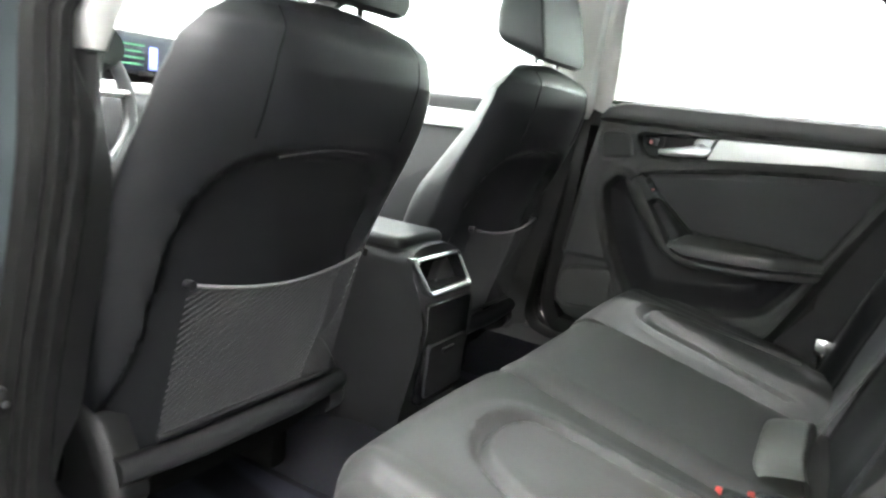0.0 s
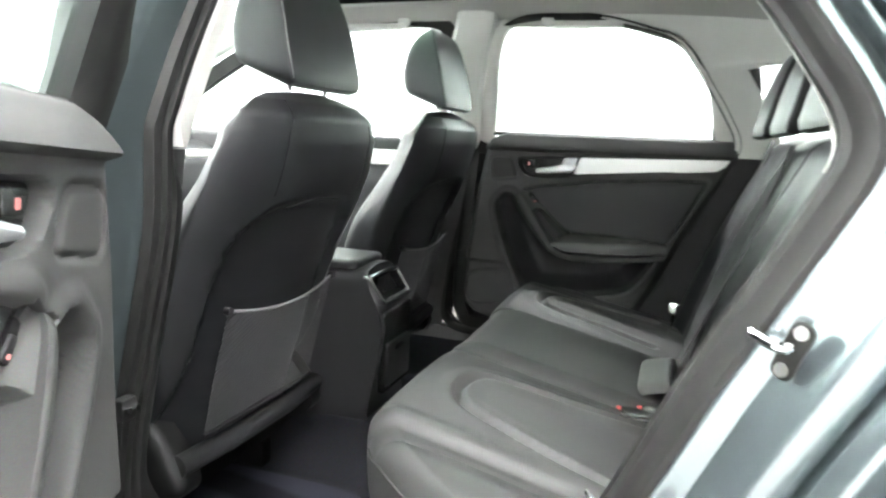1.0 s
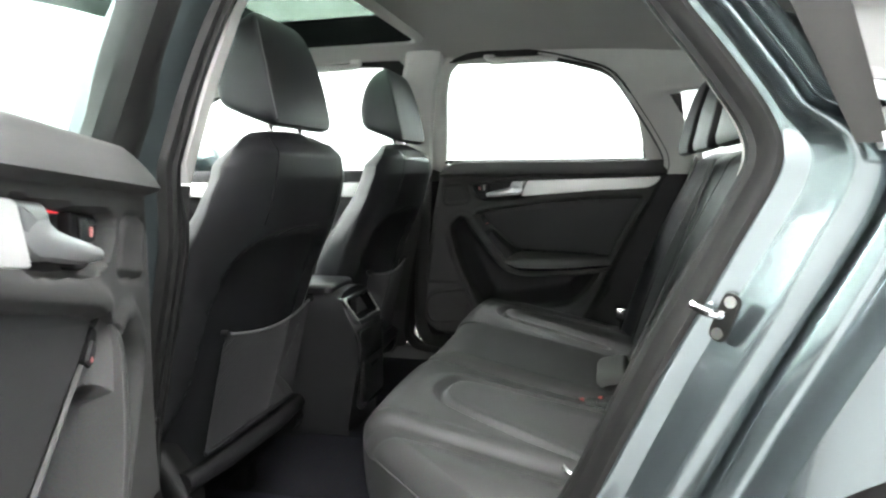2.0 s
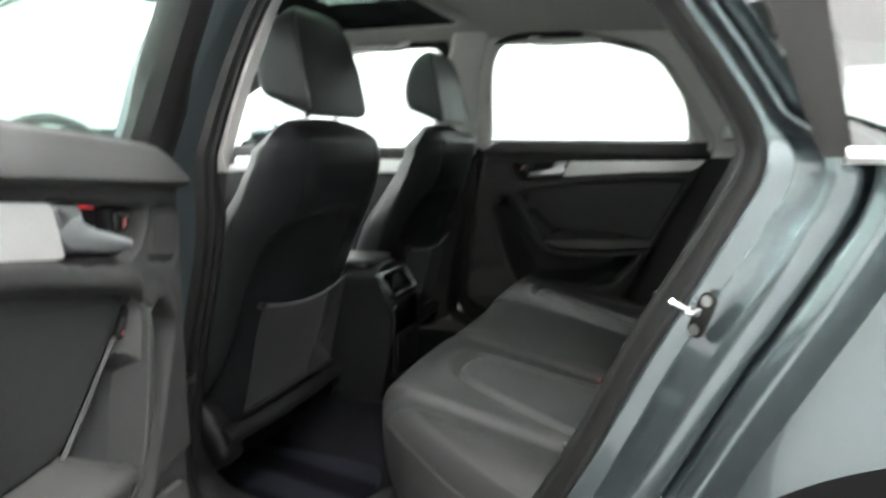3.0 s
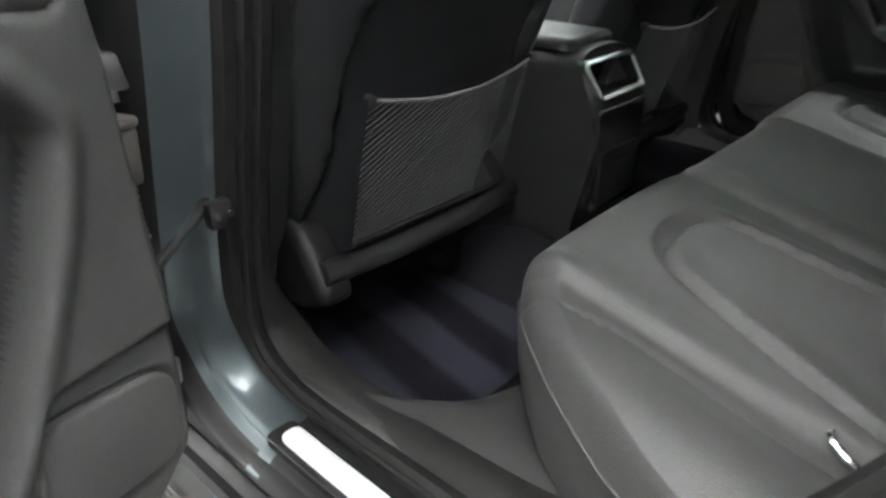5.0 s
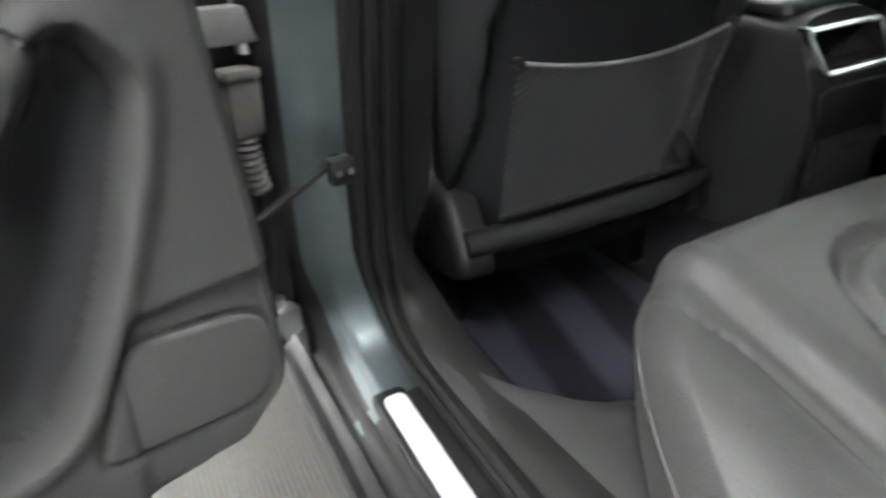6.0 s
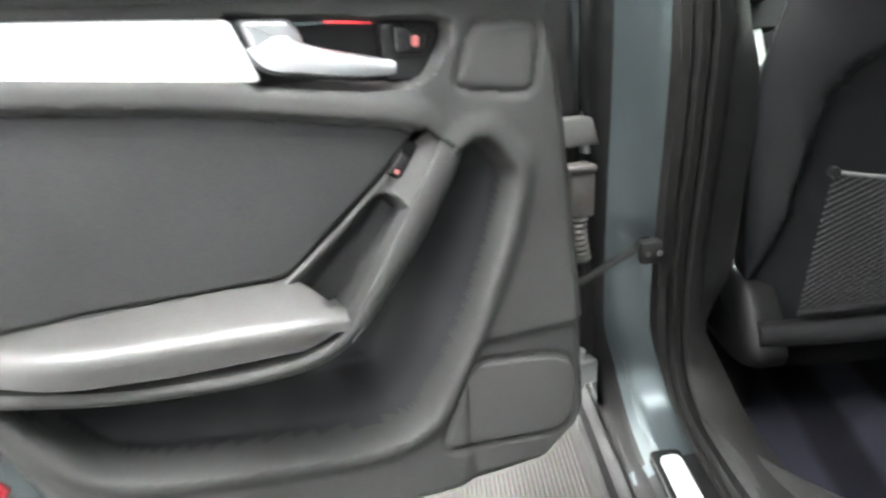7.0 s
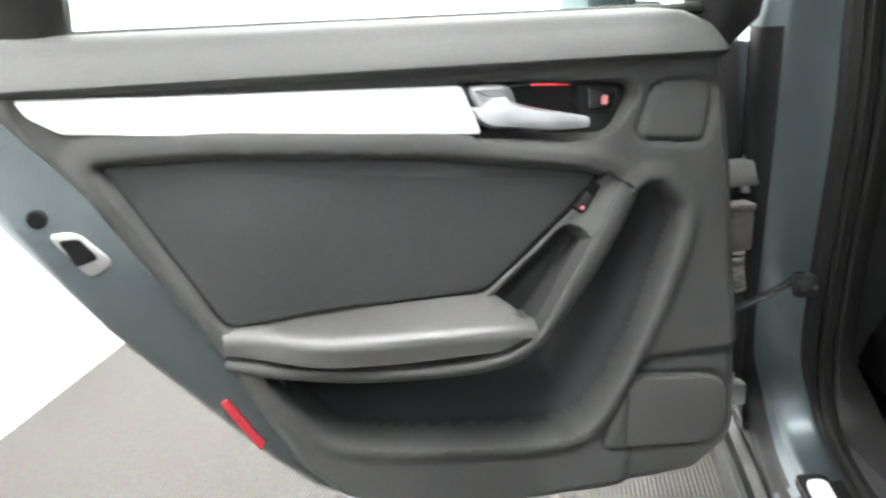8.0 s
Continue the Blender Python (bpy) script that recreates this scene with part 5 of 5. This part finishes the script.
def steering_wheel():
    w = thing("steering_wheel", "black leather steering wheel with silver spokes", "steering wheel")
    m = pose(0.66, 0.37, 0.905, 0, -65, 0)
    rim = [m @ Vector((0.185 * math.cos(a), 0.185 * math.sin(a), 0)) for a in np.linspace(0, 2 * math.pi, 49)]
    part("rim", tube(rim, 0.015, 10), LEATHER, w)
    hub = rounded([Vector(p) for p in ((-0.09, -0.06), (0.06, -0.085), (0.06, 0.085), (-0.09, 0.06))], 0.03)
    part("hub", plate(hub, lambda a, b, t: m @ Vector((a, b, -t)), -0.02, 0.03, 0.012), PLASTIC, w)
    for a in (90, 270, 180):
        c, s = math.cos(radians(a)), math.sin(radians(a))
        part("spoke", tube([m @ Vector((0.06 * c, 0.06 * s, 0.0)), m @ Vector((0.18 * c, 0.18 * s, 0.0))], 0.016, 10, flat=0.5), ALU, w, "silver spoke")
    part("column", tube([m @ Vector((0, 0, 0.01)), m @ Vector((0, 0, 0.22))], 0.04, 14), PLASTIC, w)


steering_wheel()


def front_doors():
    for sign in (1, -1):
        d = thing("front_door", "closed front car door with black trim and silver strip", "car door", group="front doors")
        def to(a, b, w, sign=sign):
            return Vector((a, sign * (0.68 - w - 0.38 * max(0, b - 1.0)), b))
        panel = rounded([Vector(p) for p in ((0.10, 0.30), (1.20, 0.30), (1.22, 1.0), (0.06, 1.0))], 0.03)
        part("trim_panel", plate(panel, to, -0.16, 0.0, 0.02), PLASTIC, d, "black door trim")
        part("trim_strip", plate(rounded([Vector(p) for p in ((0.15, 0.905), (0.95, 0.90), (0.95, 0.955), (0.15, 0.955))], 0.01), to, 0, 0.012, 0.004), ALU, d, "silver strip")
        skin = [[Vector((x, sign * y, z)) for x in np.linspace(0.05, 1.15, 8)] for y, z in ((0.85, 0.34), (0.885, 0.5), (0.895, 0.8), (0.885, 0.92), (0.865, 1.0))]
        part("door_skin", ring_mesh(skin, False), PAINT, d, "grey-green painted door skin")
        win = [(0.05, 1.0), (0.03, 1.15), (0.022, 1.26), (0.04, 1.325), (0.12, 1.342), (0.28, 1.345), (0.44, 1.335), (0.70, 1.265), (0.98, 1.14), (1.22, 1.0)]
        inner = curve(win, 4)
        outer = grow(curve(win + [(0.5, 0.99)], 4, True), 0.045)[: len(inner)]
        rings = [[to(a.x, a.y, -0.05), to(a.x, a.y, -0.02), to(b.x, b.y, -0.02), to(b.x, b.y, -0.07)] for a, b in zip(inner, outer)]
        part("window_frame", ring_mesh(rings, True, (True, True)), RUBBER, d, "black window frame")
        g = part("window_glass", plate(grow([Vector(p) for p in inner], 0.008), lambda a, b, w: to(a, b, w - 0.045), 0, 0.004, 0.001), CLEAR, d, "clear window glass")
        g.visible_shadow = False
        mir = thing("door_mirror", "grey-green door mirror on the front door", "mirror", group="door mirrors")
        def shell(f):
            r = math.sin(math.pi * min(0.98, max(0.02, f))) ** 0.5
            return [Vector((1.02 + 0.07 * math.cos(q) * r, sign * (0.90 + 0.20 * f), 1.04 + 0.075 * math.sin(q) * r)) for q in np.linspace(0, 2 * math.pi, 20, False)]
        part("housing", ring_mesh([shell(f) for f in np.linspace(0, 1, 14)], True, (True, True)), PAINT, mir)
        part("arm", tube([(1.02, sign * 0.84, 1.00), (1.02, sign * 0.95, 1.02)], 0.02, 8), BLACK, mir)


front_doors()


def front_body():
    f = thing("car_front", "grey-green bonnet and windscreen of the car", "car body", kind="structure")
    def hood(s, t):
        x, y = 1.25 + 1.35 * s, -0.80 + 1.6 * t
        return Vector((x, y, 0.99 - 0.20 * s ** 1.6 - 0.10 * abs(y / 0.8) ** 4))
    part("bonnet", grid(hood, 16, 20), PAINT, f, "painted bonnet")
    for sign in (1, -1):
        part("wing", ring_mesh([[Vector((x, sign * y, z)) for x in np.linspace(1.15, 2.6, 8)] for y, z in ((0.80, 0.93), (0.88, 0.8), (0.89, 0.6), (0.86, 0.35))], False), PAINT, f)
        apil = curve([(1.48, sign * 0.70, 0.98), (1.12, sign * 0.655, 1.19), (0.80, sign * 0.60, 1.325), (0.54, sign * 0.565, 1.378)], 5)
        part("pillar_lining", tube(apil, 0.035, 10), TRIM_LIGHT, f, "pale grey windscreen pillar")
    def screen(s, t):
        y = -1 + 2 * t
        x = 0.58 + 0.95 * s - 0.06 * y * y
        return Vector((x, y * (0.57 + 0.13 * s), 1.385 - 0.405 * s))
    g = part("windscreen", grid(screen, 8, 10), CLEAR, f, "clear windscreen")
    g.visible_shadow = False


front_body()


def tailgate():
    t = thing("car_rear", "rear of the car with boot lining and rear screen", "car body", kind="structure")
    wall = block(-2.05, -2.0, -0.80, 0.80, 0.25, 1.0, 0.02, 2)
    part("tailgate", wall, PAINT, t)
    def screen(s, q):
        y = -1 + 2 * q
        return Vector((-1.55 - 0.42 * s, y * (0.56 + 0.08 * s), 1.30 - 0.30 * s))
    g = part("rear_screen", grid(screen, 6, 8), GLASS, t)
    g.visible_shadow = False


tailgate()


def mats():
    m = thing("floor_mat", "blue-black carpet floor mat in the rear footwell", "floor mat", group="floor mats")
    out = rounded([Vector(p) for p in ((0.30, 0.56), (0.30, 0.20), (-0.10, 0.20), (-0.14, 0.30), (-0.14, 0.52), (-0.08, 0.57))], 0.05)
    part("mat", plate(out, lambda a, b, w: Vector((a, b, 0.208 + w)), 0, 0.010, 0.004), MAT, m)
    copy_thing(m, pose(0, -0.76, 0))


mats()


def check_strap():
    c = thing("door_check_strap", "black steel check strap between pillar and open door", "door strap")
    arm = curve([(0.020, 0.786, 0.626), (-0.012, 0.815, 0.623), (-0.045, 0.860, 0.618), (-0.080, 0.908, 0.612)], 5)
    part("arm", tube(arm, 0.008, 8, flat=0.6), BLACK, c)
    part("bracket", block(-0.030, -0.012, 0.778, 0.806, 0.608, 0.640, 0.004, 2), SILLBLACK, c)
    for y in (0.784, 0.799):
        part("bolt", tube([(-0.028, y, 0.626), (-0.036, y, 0.626)], 0.0042, 10), CHROME, c, "shiny bolt head")


check_strap()


def coat_hook():
    h = thing("coat_hook", "small grey coat hook on the cant rail", "hook")
    part("base", block(-0.715, -0.670, 0.548, 0.562, 1.302, 1.326, 0.005, 2), GREYWEB, h)
    part("peg", tube([(-0.692, 0.552, 1.312), (-0.692, 0.532, 1.306), (-0.692, 0.528, 1.318)], 0.005, 8), TRIM_LIGHT, h)


coat_hook()
